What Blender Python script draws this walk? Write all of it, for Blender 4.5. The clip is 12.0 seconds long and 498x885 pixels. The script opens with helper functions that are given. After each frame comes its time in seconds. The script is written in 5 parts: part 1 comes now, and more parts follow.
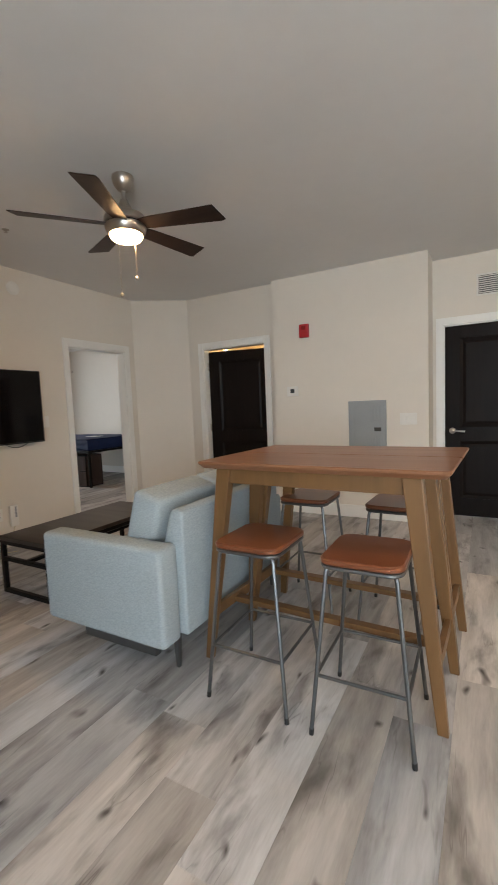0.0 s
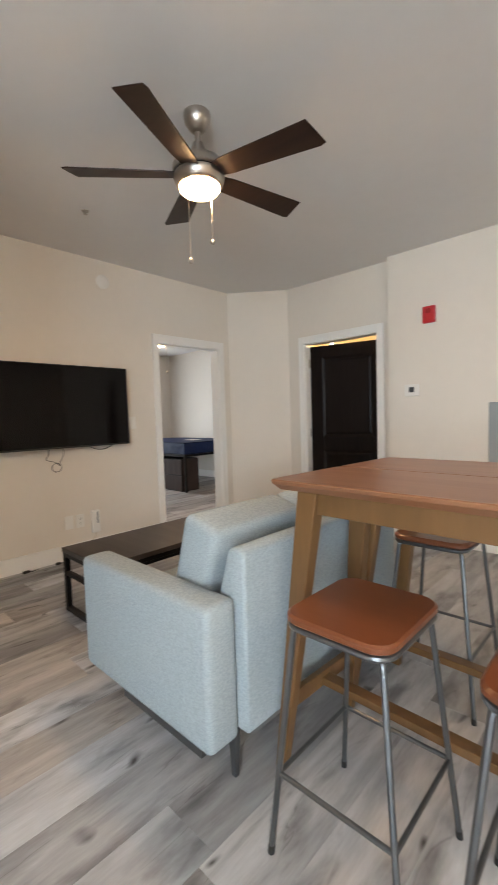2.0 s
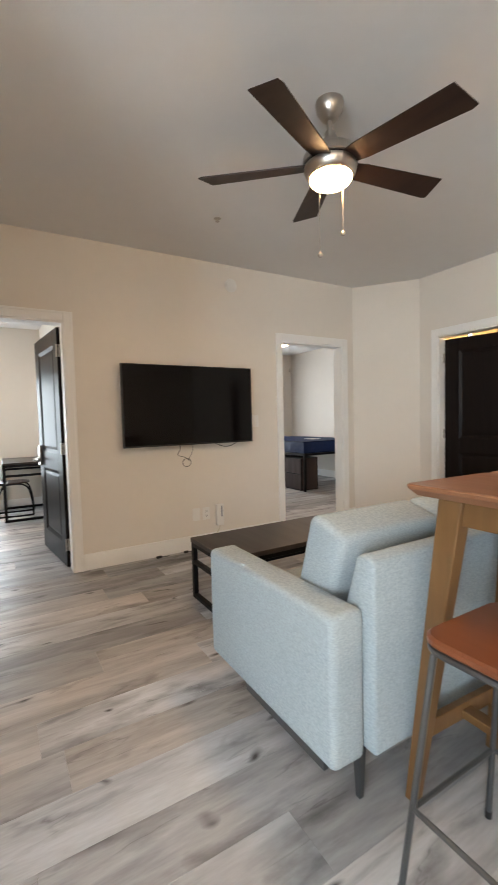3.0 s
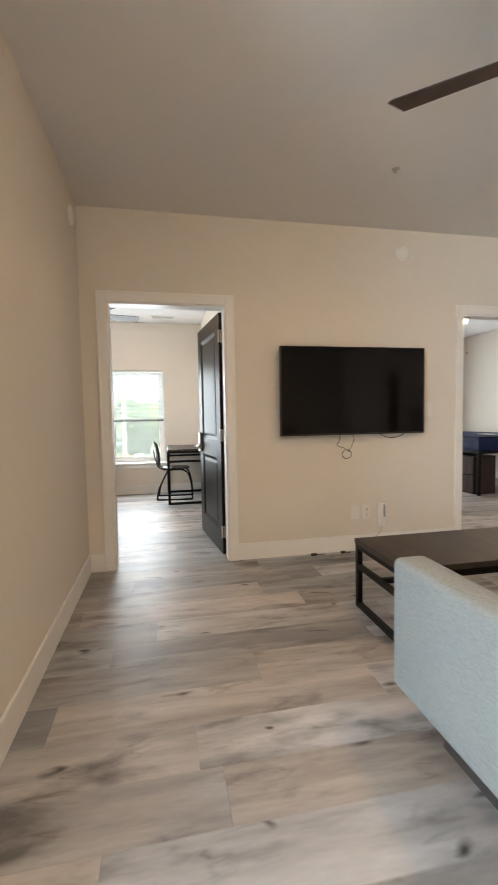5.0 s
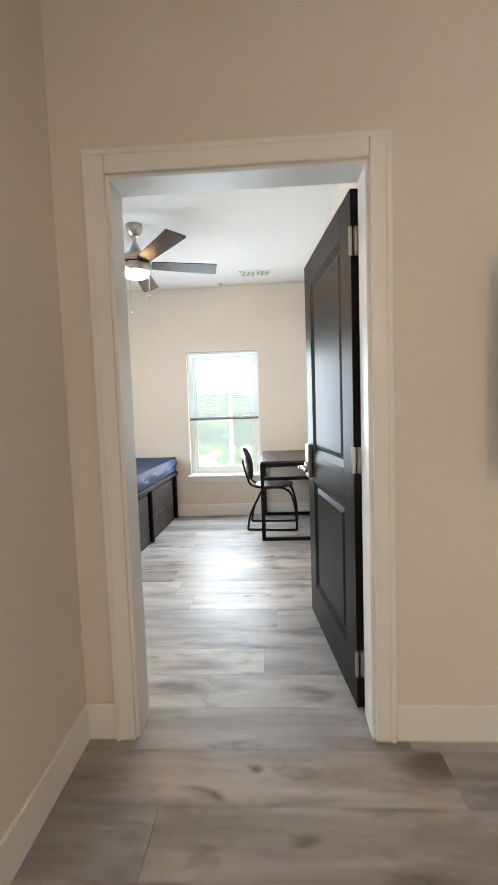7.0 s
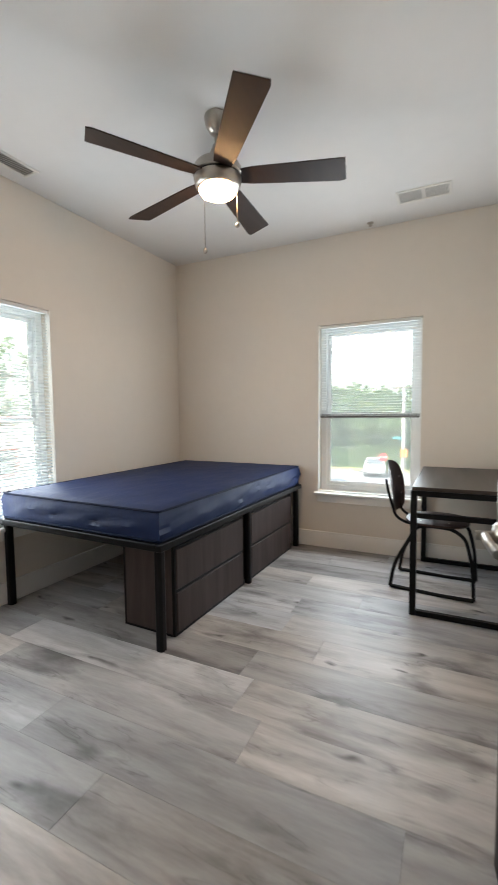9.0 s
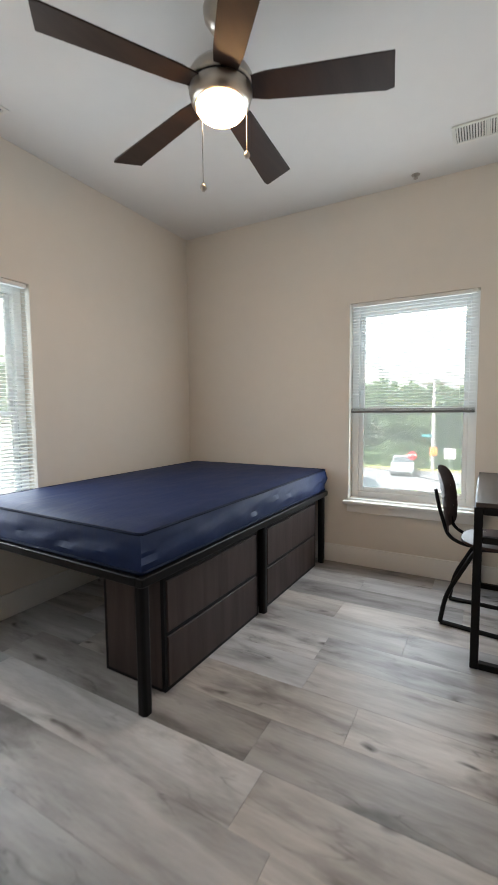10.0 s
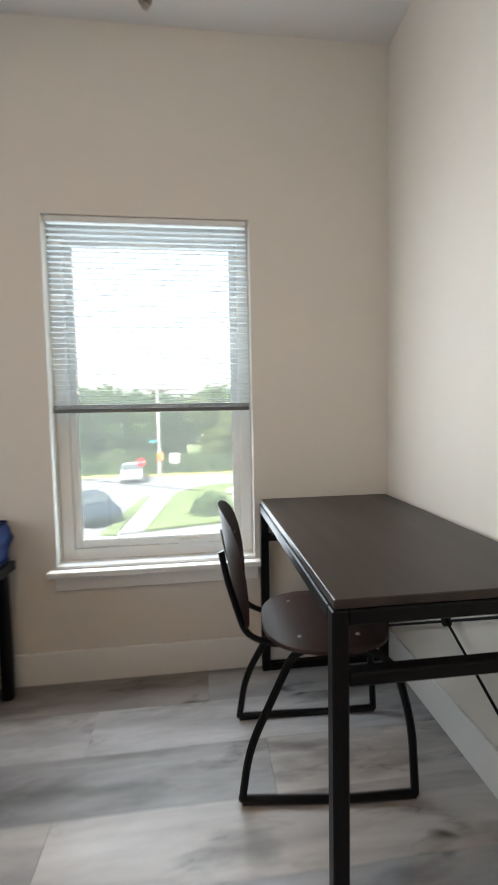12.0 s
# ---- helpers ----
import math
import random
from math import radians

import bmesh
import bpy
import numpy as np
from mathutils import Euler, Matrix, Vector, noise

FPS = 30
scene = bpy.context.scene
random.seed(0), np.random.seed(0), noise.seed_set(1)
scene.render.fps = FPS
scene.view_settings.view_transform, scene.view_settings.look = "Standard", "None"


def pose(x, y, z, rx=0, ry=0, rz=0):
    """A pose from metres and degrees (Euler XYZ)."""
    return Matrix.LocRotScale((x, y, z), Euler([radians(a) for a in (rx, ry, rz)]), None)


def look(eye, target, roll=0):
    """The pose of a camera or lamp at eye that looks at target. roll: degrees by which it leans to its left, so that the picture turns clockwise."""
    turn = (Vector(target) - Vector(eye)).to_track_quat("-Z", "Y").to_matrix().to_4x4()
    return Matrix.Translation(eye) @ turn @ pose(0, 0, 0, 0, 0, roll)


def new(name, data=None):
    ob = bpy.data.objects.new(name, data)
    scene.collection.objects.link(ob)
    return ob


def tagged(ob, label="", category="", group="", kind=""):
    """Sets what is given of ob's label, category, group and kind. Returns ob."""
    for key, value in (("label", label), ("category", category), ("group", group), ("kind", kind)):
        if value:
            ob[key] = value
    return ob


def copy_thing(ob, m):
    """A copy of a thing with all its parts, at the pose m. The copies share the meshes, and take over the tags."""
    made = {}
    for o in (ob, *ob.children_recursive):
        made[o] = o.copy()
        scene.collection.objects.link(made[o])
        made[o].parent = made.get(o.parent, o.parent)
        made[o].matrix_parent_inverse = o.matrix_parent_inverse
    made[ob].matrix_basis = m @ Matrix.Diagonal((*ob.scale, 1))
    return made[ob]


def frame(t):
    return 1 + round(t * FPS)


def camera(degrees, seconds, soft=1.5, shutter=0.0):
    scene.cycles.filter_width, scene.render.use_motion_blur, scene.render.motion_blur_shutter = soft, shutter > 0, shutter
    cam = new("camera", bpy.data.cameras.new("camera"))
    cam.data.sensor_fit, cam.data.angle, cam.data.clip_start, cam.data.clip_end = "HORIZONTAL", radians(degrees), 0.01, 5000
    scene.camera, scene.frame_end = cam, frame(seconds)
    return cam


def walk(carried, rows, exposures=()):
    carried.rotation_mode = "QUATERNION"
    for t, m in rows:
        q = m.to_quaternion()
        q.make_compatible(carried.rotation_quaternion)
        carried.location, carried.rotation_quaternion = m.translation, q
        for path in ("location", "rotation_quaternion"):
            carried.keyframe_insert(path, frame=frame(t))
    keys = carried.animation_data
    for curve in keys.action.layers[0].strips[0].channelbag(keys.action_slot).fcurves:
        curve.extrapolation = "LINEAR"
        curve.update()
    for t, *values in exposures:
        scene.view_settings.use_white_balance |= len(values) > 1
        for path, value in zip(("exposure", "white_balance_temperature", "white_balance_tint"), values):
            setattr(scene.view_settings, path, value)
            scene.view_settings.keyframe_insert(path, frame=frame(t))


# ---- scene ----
cam = camera(60.9, 12.0, soft=1.5, shutter=0.4)
PATH = [
    (0, (-0.022, 0.084, 1.257), (-0.993, 1.824, 1.087), -2.4),
    (0.5, (-0.093, 0.312, 1.241), (-0.998, 2.088, 1.072), -2.2),
    (1, (-0.199, 0.523, 1.241), (-1.117, 2.292, 1.085), -2.1),
    (1.5, (-0.321, 0.686, 1.218), (-1.414, 2.355, 1.078), -1.9),
    (2, (-0.329, 0.691, 1.209), (-1.704, 2.138, 1.087), -1.8),
    (2.5, (-0.339, 0.678, 1.209), (-1.913, 1.906, 1.096), -1.6),
    (3, (-0.386, 0.692, 1.208), (-2.104, 1.709, 1.097), -1.5),
    (5, (-0.722, 0.684, 1.145), (-2.68, 1.076, 1.026), -1.0),
    (5.5, (-1.139, 0.711, 1.134), (-3.124, 0.918, 1.017), -0.9),
    (6, (-1.613, 0.763, 1.148), (-3.608, 0.812, 1.008), -1.1),
    (6.5, (-2.112, 0.732, 1.185), (-4.105, 0.723, 1.017), -1.1),
    (6.7, (-2.296, 0.766, 1.202), (-4.289, 0.715, 1.041), -1.5),
    (8.5, (-3.601, 0.95, 1.179), (-5.517, 0.392, 1.034), -0.9),
    (9, (-3.868, 0.926, 1.157), (-5.664, 0.056, 1.019), -0.6),
    (9.5, (-4.096, 0.848, 1.173), (-5.834, -0.13, 1.019), -0.6),
    (10, (-4.352, 0.744, 1.138), (-6.094, -0.227, 0.985), -0.5),
    (10.5, (-4.616, 0.647, 1.129), (-6.426, -0.19, 0.977), -0.6),
    (11, (-4.925, 0.543, 1.136), (-6.862, 0.071, 0.974), -0.7),
    (11.5, (-5.251, 0.533, 1.174), (-7.236, 0.395, 0.974), -0.8),
    (12, (-5.616, 0.474, 1.095), (-7.598, 0.705, 0.959), -1.1),
]
EXPOSURES = [(0.0, 4.02, 6500, 10), (0.7, 4.22, 6500, 10), (1.5, 4.47, 6450, 10), (2.2, 4.53, 6400, 10), (3.0, 4.6, 6450, 10), (5.0, 4.62, 6650, 10), (5.5, 4.72, 6350, 8),
             (6.0, 4.72, 6220, 4), (6.5, 4.73, 6220, 6), (8.5, 4.24, 6500, 10), (9.5, 3.80, 6500, 10), (10.3, 3.72, 6500, 10), (11.2, 3.83, 6500, 10), (12.0, 3.74, 6450, 10)]
walk(cam, [(t, look(eye, target, roll)) for t, eye, target, roll in PATH], EXPOSURES)

# ---- light ----
world = bpy.data.worlds.new("world")
scene.world = world
world.use_nodes = True
wn = world.node_tree
sky = wn.nodes.new("ShaderNodeTexSky")
sky.sky_type, sky.sun_disc = "NISHITA", False
sky.sun_elevation, sky.sun_rotation = radians(48), radians(150)
sky.air_density, sky.dust_density = 1.4, 4.0
wn.nodes["Background"].inputs["Strength"].default_value = 0.062
cloud = wn.nodes.new("ShaderNodeHueSaturation")
cloud.inputs["Saturation"].default_value = 0.35
wn.links.new(sky.outputs[0], cloud.inputs["Color"])
wn.links.new(cloud.outputs[0], wn.nodes["Background"].inputs["Color"])
sun = new("sun", bpy.data.lights.new("sun", "SUN"))
sun.data.energy, sun.data.angle, sun.data.color = 1.1, radians(25), (1.0, 0.97, 0.92)
sun.matrix_world = look((0, 0, 30), (-10, 14, 0))


def window_light(name, centre, towards, width, height, power, colour=(0.86, 0.94, 1.0)):
    lamp = new(name, bpy.data.lights.new(name, "AREA"))
    lamp.data.shape, lamp.data.size, lamp.data.size_y = "RECTANGLE", width, height
    lamp.data.energy, lamp.data.color = power, colour
    lamp.matrix_world = look(centre, towards)
    return lamp


CEIL, CEIL_BED = 2.68, 2.595
window_light("skylight_bed_west", (-7.3835, 0.2865, 1.175), (0, 0.2865, 1.175), 0.78, 1.36, 1.15)
# extra fill lamp behind the blind, added to brighten slats and reveals
window_light("reveal_fill_west", (-7.424, 0.2865, 1.175), (0, 0.2865, 1.175), 0.78, 1.36, 0.55, (0.72, 0.88, 1.0))
window_light("skylight_bed_south", (-5.5025, -1.5485, 1.175), (-5.5025, 5, 1.175), 0.78, 1.34, 1.1)
# same added fill behind the south blind
window_light("reveal_fill_south", (-5.5025, -1.589, 1.175), (-5.5025, 5, 1.175), 0.78, 1.34, 0.55, (0.72, 0.88, 1.0))
window_light("skylight_living", (1.70, -2.76, 1.35), (1.2, 5, 1.1), 1.4, 1.5, 9.3, (0.70, 0.86, 1.0))
# added lamp at an invented window, lights the second bedroom
window_light("bed_two_fill", (-8.18, 4.6, 1.2), (0, 4.6, 1.1), 0.9, 1.3, 2.6)
LAMP = 5.2


# ---- materials ----
def material(name, colour, rough=0.6, metal=0.0, vary=0.06, scale=6.0, bump=0.0, bump_scale=80.0, spec=0.5, random=0.0, stretch=(1, 1, 1)):
    m = bpy.data.materials.new(name)
    m.use_nodes = True
    t = m.node_tree
    b = t.nodes["Principled BSDF"]
    b.inputs["Roughness"].default_value, b.inputs["Metallic"].default_value = rough, metal
    b.inputs["Specular IOR Level"].default_value = spec
    co = t.nodes.new("ShaderNodeTexCoord")
    mp = t.nodes.new("ShaderNodeMapping")
    mp.inputs["Scale"].default_value = stretch
    t.links.new(co.outputs["Object"], mp.inputs["Vector"])
    n1, n2 = t.nodes.new("ShaderNodeTexNoise"), t.nodes.new("ShaderNodeTexNoise")
    n1.inputs["Scale"].default_value, n2.inputs["Scale"].default_value = scale, scale * 9
    n1.inputs["Detail"].default_value = n2.inputs["Detail"].default_value = 4
    for n in (n1, n2):
        t.links.new(mp.outputs[0], n.inputs["Vector"])
    mix = t.nodes.new("ShaderNodeMath")
    mix.operation = "MULTIPLY_ADD"
    t.links.new(n2.outputs["Fac"], mix.inputs[0])
    mix.inputs[1].default_value = 0.5
    t.links.new(n1.outputs["Fac"], mix.inputs[2])
    ramp = t.nodes.new("ShaderNodeMapRange")
    ramp.inputs["From Min"].default_value, ramp.inputs["From Max"].default_value = 0.45, 1.05
    ramp.inputs["To Min"].default_value, ramp.inputs["To Max"].default_value = 1 - vary, 1 + vary
    t.links.new(mix.outputs[0], ramp.inputs["Value"])
    value = ramp.outputs[0]
    if random:
        info = t.nodes.new("ShaderNodeObjectInfo")
        r2 = t.nodes.new("ShaderNodeMapRange")
        r2.inputs["To Min"].default_value, r2.inputs["To Max"].default_value = 1 - random, 1 + random
        t.links.new(info.outputs["Random"], r2.inputs["Value"])
        mul = t.nodes.new("ShaderNodeMath")
        mul.operation = "MULTIPLY"
        t.links.new(value, mul.inputs[0])
        t.links.new(r2.outputs[0], mul.inputs[1])
        value = mul.outputs[0]
    tint = t.nodes.new("ShaderNodeVectorMath")
    tint.operation = "SCALE"
    tint.inputs[0].default_value = colour
    t.links.new(value, tint.inputs["Scale"])
    t.links.new(tint.outputs[0], b.inputs["Base Color"])
    rr = t.nodes.new("ShaderNodeMapRange")
    rr.inputs["To Min"].default_value, rr.inputs["To Max"].default_value = max(rough - 0.08, 0.02), min(rough + 0.08, 1)
    t.links.new(n1.outputs["Fac"], rr.inputs["Value"])
    t.links.new(rr.outputs[0], b.inputs["Roughness"])
    if bump:
        n3 = t.nodes.new("ShaderNodeTexNoise")
        n3.inputs["Scale"].default_value = bump_scale
        n3.inputs["Detail"].default_value = 3
        t.links.new(mp.outputs[0], n3.inputs["Vector"])
        bp = t.nodes.new("ShaderNodeBump")
        bp.inputs["Strength"].default_value, bp.inputs["Distance"].default_value = bump, 0.004
        t.links.new(n3.outputs["Fac"], bp.inputs["Height"])
        t.links.new(bp.outputs[0], b.inputs["Normal"])
    return m


def wood(name, dark, light, rough=0.4, along="Y", grain=14.0, random=0.0, knots=False, spec=0.5, relief=0.18):
    """Sawn wood: long streaks along one axis, finer pores, and dark knots where wanted."""
    m = bpy.data.materials.new(name)
    m.use_nodes = True
    t = m.node_tree
    b = t.nodes["Principled BSDF"]
    b.inputs["Specular IOR Level"].default_value = spec
    co, mp = t.nodes.new("ShaderNodeTexCoord"), t.nodes.new("ShaderNodeMapping")
    info = t.nodes.new("ShaderNodeObjectInfo")
    shift = t.nodes.new("ShaderNodeVectorMath")
    shift.operation = "SCALE"
    shift.inputs[0].default_value = (37.0, 53.0, 11.0)
    t.links.new(info.outputs["Random"], shift.inputs["Scale"])
    t.links.new(shift.outputs[0], mp.inputs["Location"])
    mp.inputs["Scale"].default_value = {"X": (0.09, 1, 1), "Y": (1, 0.14, 1), "Z": (1, 1, 0.09)}[along]
    t.links.new(co.outputs["Object"], mp.inputs["Vector"])
    streak, pore, blotch = (t.nodes.new("ShaderNodeTexNoise") for _ in range(3))
    streak.inputs["Scale"].default_value, streak.inputs["Detail"].default_value, streak.inputs["Distortion"].default_value = grain, 6, 0.6
    pore.inputs["Scale"].default_value, pore.inputs["Detail"].default_value = grain * 9, 3
    blotch.inputs["Scale"].default_value, blotch.inputs["Detail"].default_value, blotch.inputs["Distortion"].default_value = grain * 0.28, 3, 1.0
    for n in (streak, pore, blotch):
        t.links.new(mp.outputs[0], n.inputs["Vector"])
    a1 = t.nodes.new("ShaderNodeMath")
    a1.operation = "MULTIPLY_ADD"
    t.links.new(pore.outputs["Fac"], a1.inputs[0])
    a1.inputs[1].default_value = 0.25
    t.links.new(streak.outputs["Fac"], a1.inputs[2])
    a2 = t.nodes.new("ShaderNodeMath")
    a2.operation = "MULTIPLY_ADD"
    t.links.new(blotch.outputs["Fac"], a2.inputs[0])
    a2.inputs[1].default_value = 0.6
    t.links.new(a1.outputs[0], a2.inputs[2])
    fac = t.nodes.new("ShaderNodeMapRange")
    fac.inputs["From Min"].default_value, fac.inputs["From Max"].default_value = (0.56, 1.22) if knots else (0.62, 1.2)
    t.links.new(a2.outputs[0], fac.inputs["Value"])
    mix = t.nodes.new("ShaderNodeMix")
    mix.data_type = "RGBA"
    mix.inputs["A"].default_value, mix.inputs["B"].default_value = (*dark, 1), (*light, 1)
    t.links.new(fac.outputs[0], mix.inputs["Factor"])
    colour = mix.outputs["Result"]
    if knots:
        km = t.nodes.new("ShaderNodeMapping")
        km.inputs["Scale"].default_value = (1, 0.42, 1)
        t.links.new(shift.outputs[0], km.inputs["Location"])
        t.links.new(co.outputs["Object"], km.inputs["Vector"])
        warp = t.nodes.new("ShaderNodeTexNoise")
        warp.inputs["Scale"].default_value = 7.0
        t.links.new(km.outputs[0], warp.inputs["Vector"])
        wmix = t.nodes.new("ShaderNodeMix")
        wmix.data_type = "VECTOR"
        wmix.inputs["Factor"].default_value = 0.16
        t.links.new(km.outputs[0], wmix.inputs["A"])
        t.links.new(warp.outputs["Color"], wmix.inputs["B"])
        vor = t.nodes.new("ShaderNodeTexVoronoi")
        vor.voronoi_dimensions = "2D"
        vor.inputs["Scale"].default_value = 3.6
        t.links.new(wmix.outputs["Result"], vor.inputs["Vector"])
        kr = t.nodes.new("ShaderNodeMapRange")
        kr.inputs["From Min"].default_value, kr.inputs["From Max"].default_value = 0.008, 0.058
        kr.inputs["To Min"].default_value, kr.inputs["To Max"].default_value = 1.7, 0.0
        t.links.new(vor.outputs["Distance"], kr.inputs["Value"])
        gate = t.nodes.new("ShaderNodeMath")
        gate.operation = "MULTIPLY"
        t.links.new(kr.outputs[0], gate.inputs[0])
        t.links.new(blotch.outputs["Fac"], gate.inputs[1])
        kmix = t.nodes.new("ShaderNodeMix")
        kmix.data_type = "RGBA"
        kmix.inputs["B"].default_value = (dark[0] * 0.26, dark[1] * 0.24, dark[2] * 0.22, 1)
        t.links.new(gate.outputs[0], kmix.inputs["Factor"])
        t.links.new(colour, kmix.inputs["A"])
        colour = kmix.outputs["Result"]
        cm = t.nodes.new("ShaderNodeMapping")
        cm.inputs["Scale"].default_value = (1, 0.34, 1)
        t.links.new(shift.outputs[0], cm.inputs["Location"])
        t.links.new(co.outputs["Object"], cm.inputs["Vector"])
        cloud_noise, check = t.nodes.new("ShaderNodeTexNoise"), t.nodes.new("ShaderNodeTexNoise")
        cloud_noise.inputs["Scale"].default_value, cloud_noise.inputs["Detail"].default_value, cloud_noise.inputs["Distortion"].default_value = 8.0, 6, 0.25
        t.links.new(cm.outputs[0], cloud_noise.inputs["Vector"])
        check.inputs["Scale"].default_value, check.inputs["Detail"].default_value, check.inputs["Distortion"].default_value = 11.0, 3, 0.3
        t.links.new(mp.outputs[0], check.inputs["Vector"])
        cloud_fac = t.nodes.new("ShaderNodeMapRange")
        cloud_fac.inputs["From Min"].default_value, cloud_fac.inputs["From Max"].default_value = 0.53, 0.72
        cloud_fac.inputs["To Max"].default_value = 0.82
        t.links.new(cloud_noise.outputs["Fac"], cloud_fac.inputs["Value"])
        gap = t.nodes.new("ShaderNodeMath")
        gap.operation = "SUBTRACT"
        t.links.new(check.outputs["Fac"], gap.inputs[0])
        gap.inputs[1].default_value = 0.5
        width = t.nodes.new("ShaderNodeMath")
        width.operation = "ABSOLUTE"
        t.links.new(gap.outputs[0], width.inputs[0])
        line = t.nodes.new("ShaderNodeMapRange")
        line.inputs["From Min"].default_value, line.inputs["From Max"].default_value = 0.0, 0.022
        line.inputs["To Min"].default_value, line.inputs["To Max"].default_value = 1.0, 0.0
        t.links.new(width.outputs[0], line.inputs["Value"])
        some = t.nodes.new("ShaderNodeMapRange")
        some.inputs["From Min"].default_value, some.inputs["From Max"].default_value = 0.49, 0.61
        some.inputs["To Max"].default_value = 0.7
        t.links.new(cloud_noise.outputs["Fac"], some.inputs["Value"])
        lines = t.nodes.new("ShaderNodeMath")
        lines.operation = "MULTIPLY"
        t.links.new(line.outputs[0], lines.inputs[0])
        t.links.new(some.outputs[0], lines.inputs[1])
        both = t.nodes.new("ShaderNodeMath")
        both.operation = "MAXIMUM"
        t.links.new(cloud_fac.outputs[0], both.inputs[0])
        t.links.new(lines.outputs[0], both.inputs[1])
        dmix = t.nodes.new("ShaderNodeMix")
        dmix.data_type = "RGBA"
        dmix.inputs["B"].default_value = (dark[0] * 0.45, dark[1] * 0.43, dark[2] * 0.42, 1)
        t.links.new(both.outputs[0], dmix.inputs["Factor"])
        t.links.new(colour, dmix.inputs["A"])
        colour = dmix.outputs["Result"]
    if random:
        r2 = t.nodes.new("ShaderNodeMapRange")
        r2.inputs["To Min"].default_value, r2.inputs["To Max"].default_value = 1 - random, 1 + random
        t.links.new(info.outputs["Random"], r2.inputs["Value"])
        sc = t.nodes.new("ShaderNodeVectorMath")
        sc.operation = "SCALE"
        t.links.new(colour, sc.inputs[0])
        t.links.new(r2.outputs[0], sc.inputs["Scale"])
        colour = sc.outputs[0]
    if knots:
        # some boards lean to beige, others to a cool grey
        spread, wrap, tone, tinted = (t.nodes.new(k) for k in ("ShaderNodeMath", "ShaderNodeMath", "ShaderNodeMix", "ShaderNodeVectorMath"))
        spread.operation, wrap.operation, tinted.operation, tone.data_type = "MULTIPLY", "FRACT", "MULTIPLY", "RGBA"
        spread.inputs[1].default_value = 17.3
        tone.inputs["A"].default_value, tone.inputs["B"].default_value = (1.05, 1.0, 0.94, 1), (0.95, 1.0, 1.05, 1)
        t.links.new(info.outputs["Random"], spread.inputs[0])
        t.links.new(spread.outputs[0], wrap.inputs[0])
        t.links.new(wrap.outputs[0], tone.inputs["Factor"])
        t.links.new(colour, tinted.inputs[0])
        t.links.new(tone.outputs["Result"], tinted.inputs[1])
        colour = tinted.outputs[0]
    t.links.new(colour, b.inputs["Base Color"])
    rr = t.nodes.new("ShaderNodeMapRange")
    rr.inputs["To Min"].default_value, rr.inputs["To Max"].default_value = rough + 0.5 * relief, rough - 0.4 * relief
    t.links.new(streak.outputs["Fac"], rr.inputs["Value"])
    t.links.new(rr.outputs[0], b.inputs["Roughness"])
    bp = t.nodes.new("ShaderNodeBump")
    bp.inputs["Strength"].default_value, bp.inputs["Distance"].default_value = relief, 0.002
    t.links.new(a1.outputs[0], bp.inputs["Height"])
    t.links.new(bp.outputs[0], b.inputs["Normal"])
    return m


def glow(name, colour, strength):
    m = bpy.data.materials.new(name)
    m.use_nodes = True
    b = m.node_tree.nodes["Principled BSDF"]
    b.inputs["Base Color"].default_value = (0.9, 0.88, 0.82, 1)
    b.inputs["Emission Color"].default_value = (*colour, 1)
    b.inputs["Emission Strength"].default_value = strength
    return m


def clear_glass(name):
    m = bpy.data.materials.new(name)
    m.use_nodes = True
    b = m.node_tree.nodes["Principled BSDF"]
    b.inputs["Base Color"].default_value = (0.95, 0.98, 0.97, 1)
    b.inputs["Roughness"].default_value = 0.0
    b.inputs["Transmission Weight"].default_value = 1.0
    b.inputs["IOR"].default_value = 1.45
    return m


PAINT = material("wall_paint", (0.705, 0.652, 0.583), 0.75, vary=0.025, scale=1.6, bump=0.10, bump_scale=160, spec=0.3)
CEILING = material("ceiling_paint", (0.73, 0.715, 0.70), 0.85, vary=0.025, scale=1.2, bump=0.12, bump_scale=140, spec=0.2)
TRIM = material("trim_paint", (0.80, 0.785, 0.755), 0.42, vary=0.02, scale=4)
VINYL = material("white_vinyl", (0.88, 0.89, 0.88), 0.35, vary=0.02, scale=5)
PLASTIC = material("white_plastic", (0.74, 0.72, 0.68), 0.4, vary=0.02, scale=9)
JOINT = material("floor_joint", (0.16, 0.145, 0.13), 0.8, vary=0.1)
PLANK = wood("oak_plank", (0.206, 0.195, 0.193), (0.525, 0.508, 0.504), 0.43, "Y", 13.0, random=0.30, knots=True, spec=0.45)
ESPRESSO = wood("espresso_door", (0.008, 0.0055, 0.005), (0.012, 0.0085, 0.007), 0.40, "Z", 26.0, spec=0.10, relief=0.015)
WALNUT = wood("walnut_top", (0.185, 0.078, 0.038), (0.265, 0.124, 0.062), 0.32, "X", 14.0, relief=0.06)
OAKLEG = wood("honey_wood", (0.118, 0.058, 0.019), (0.172, 0.086, 0.030), 0.42, "Z", 22.0, relief=0.05)
SEATWOOD = wood("stool_seat_wood", (0.150, 0.046, 0.018), (0.178, 0.058, 0.024), 0.30, "X", 12.0, random=0.06, relief=0.0)
BLADE = wood("fan_blade_wood", (0.016, 0.008, 0.006), (0.034, 0.017, 0.011), 0.45, "X", 18.0, spec=0.25, relief=0.08)
DARKTOP = wood("dark_laminate", (0.030, 0.022, 0.018), (0.050, 0.038, 0.032), 0.38, "X", 14.0, spec=0.35, relief=0.08)
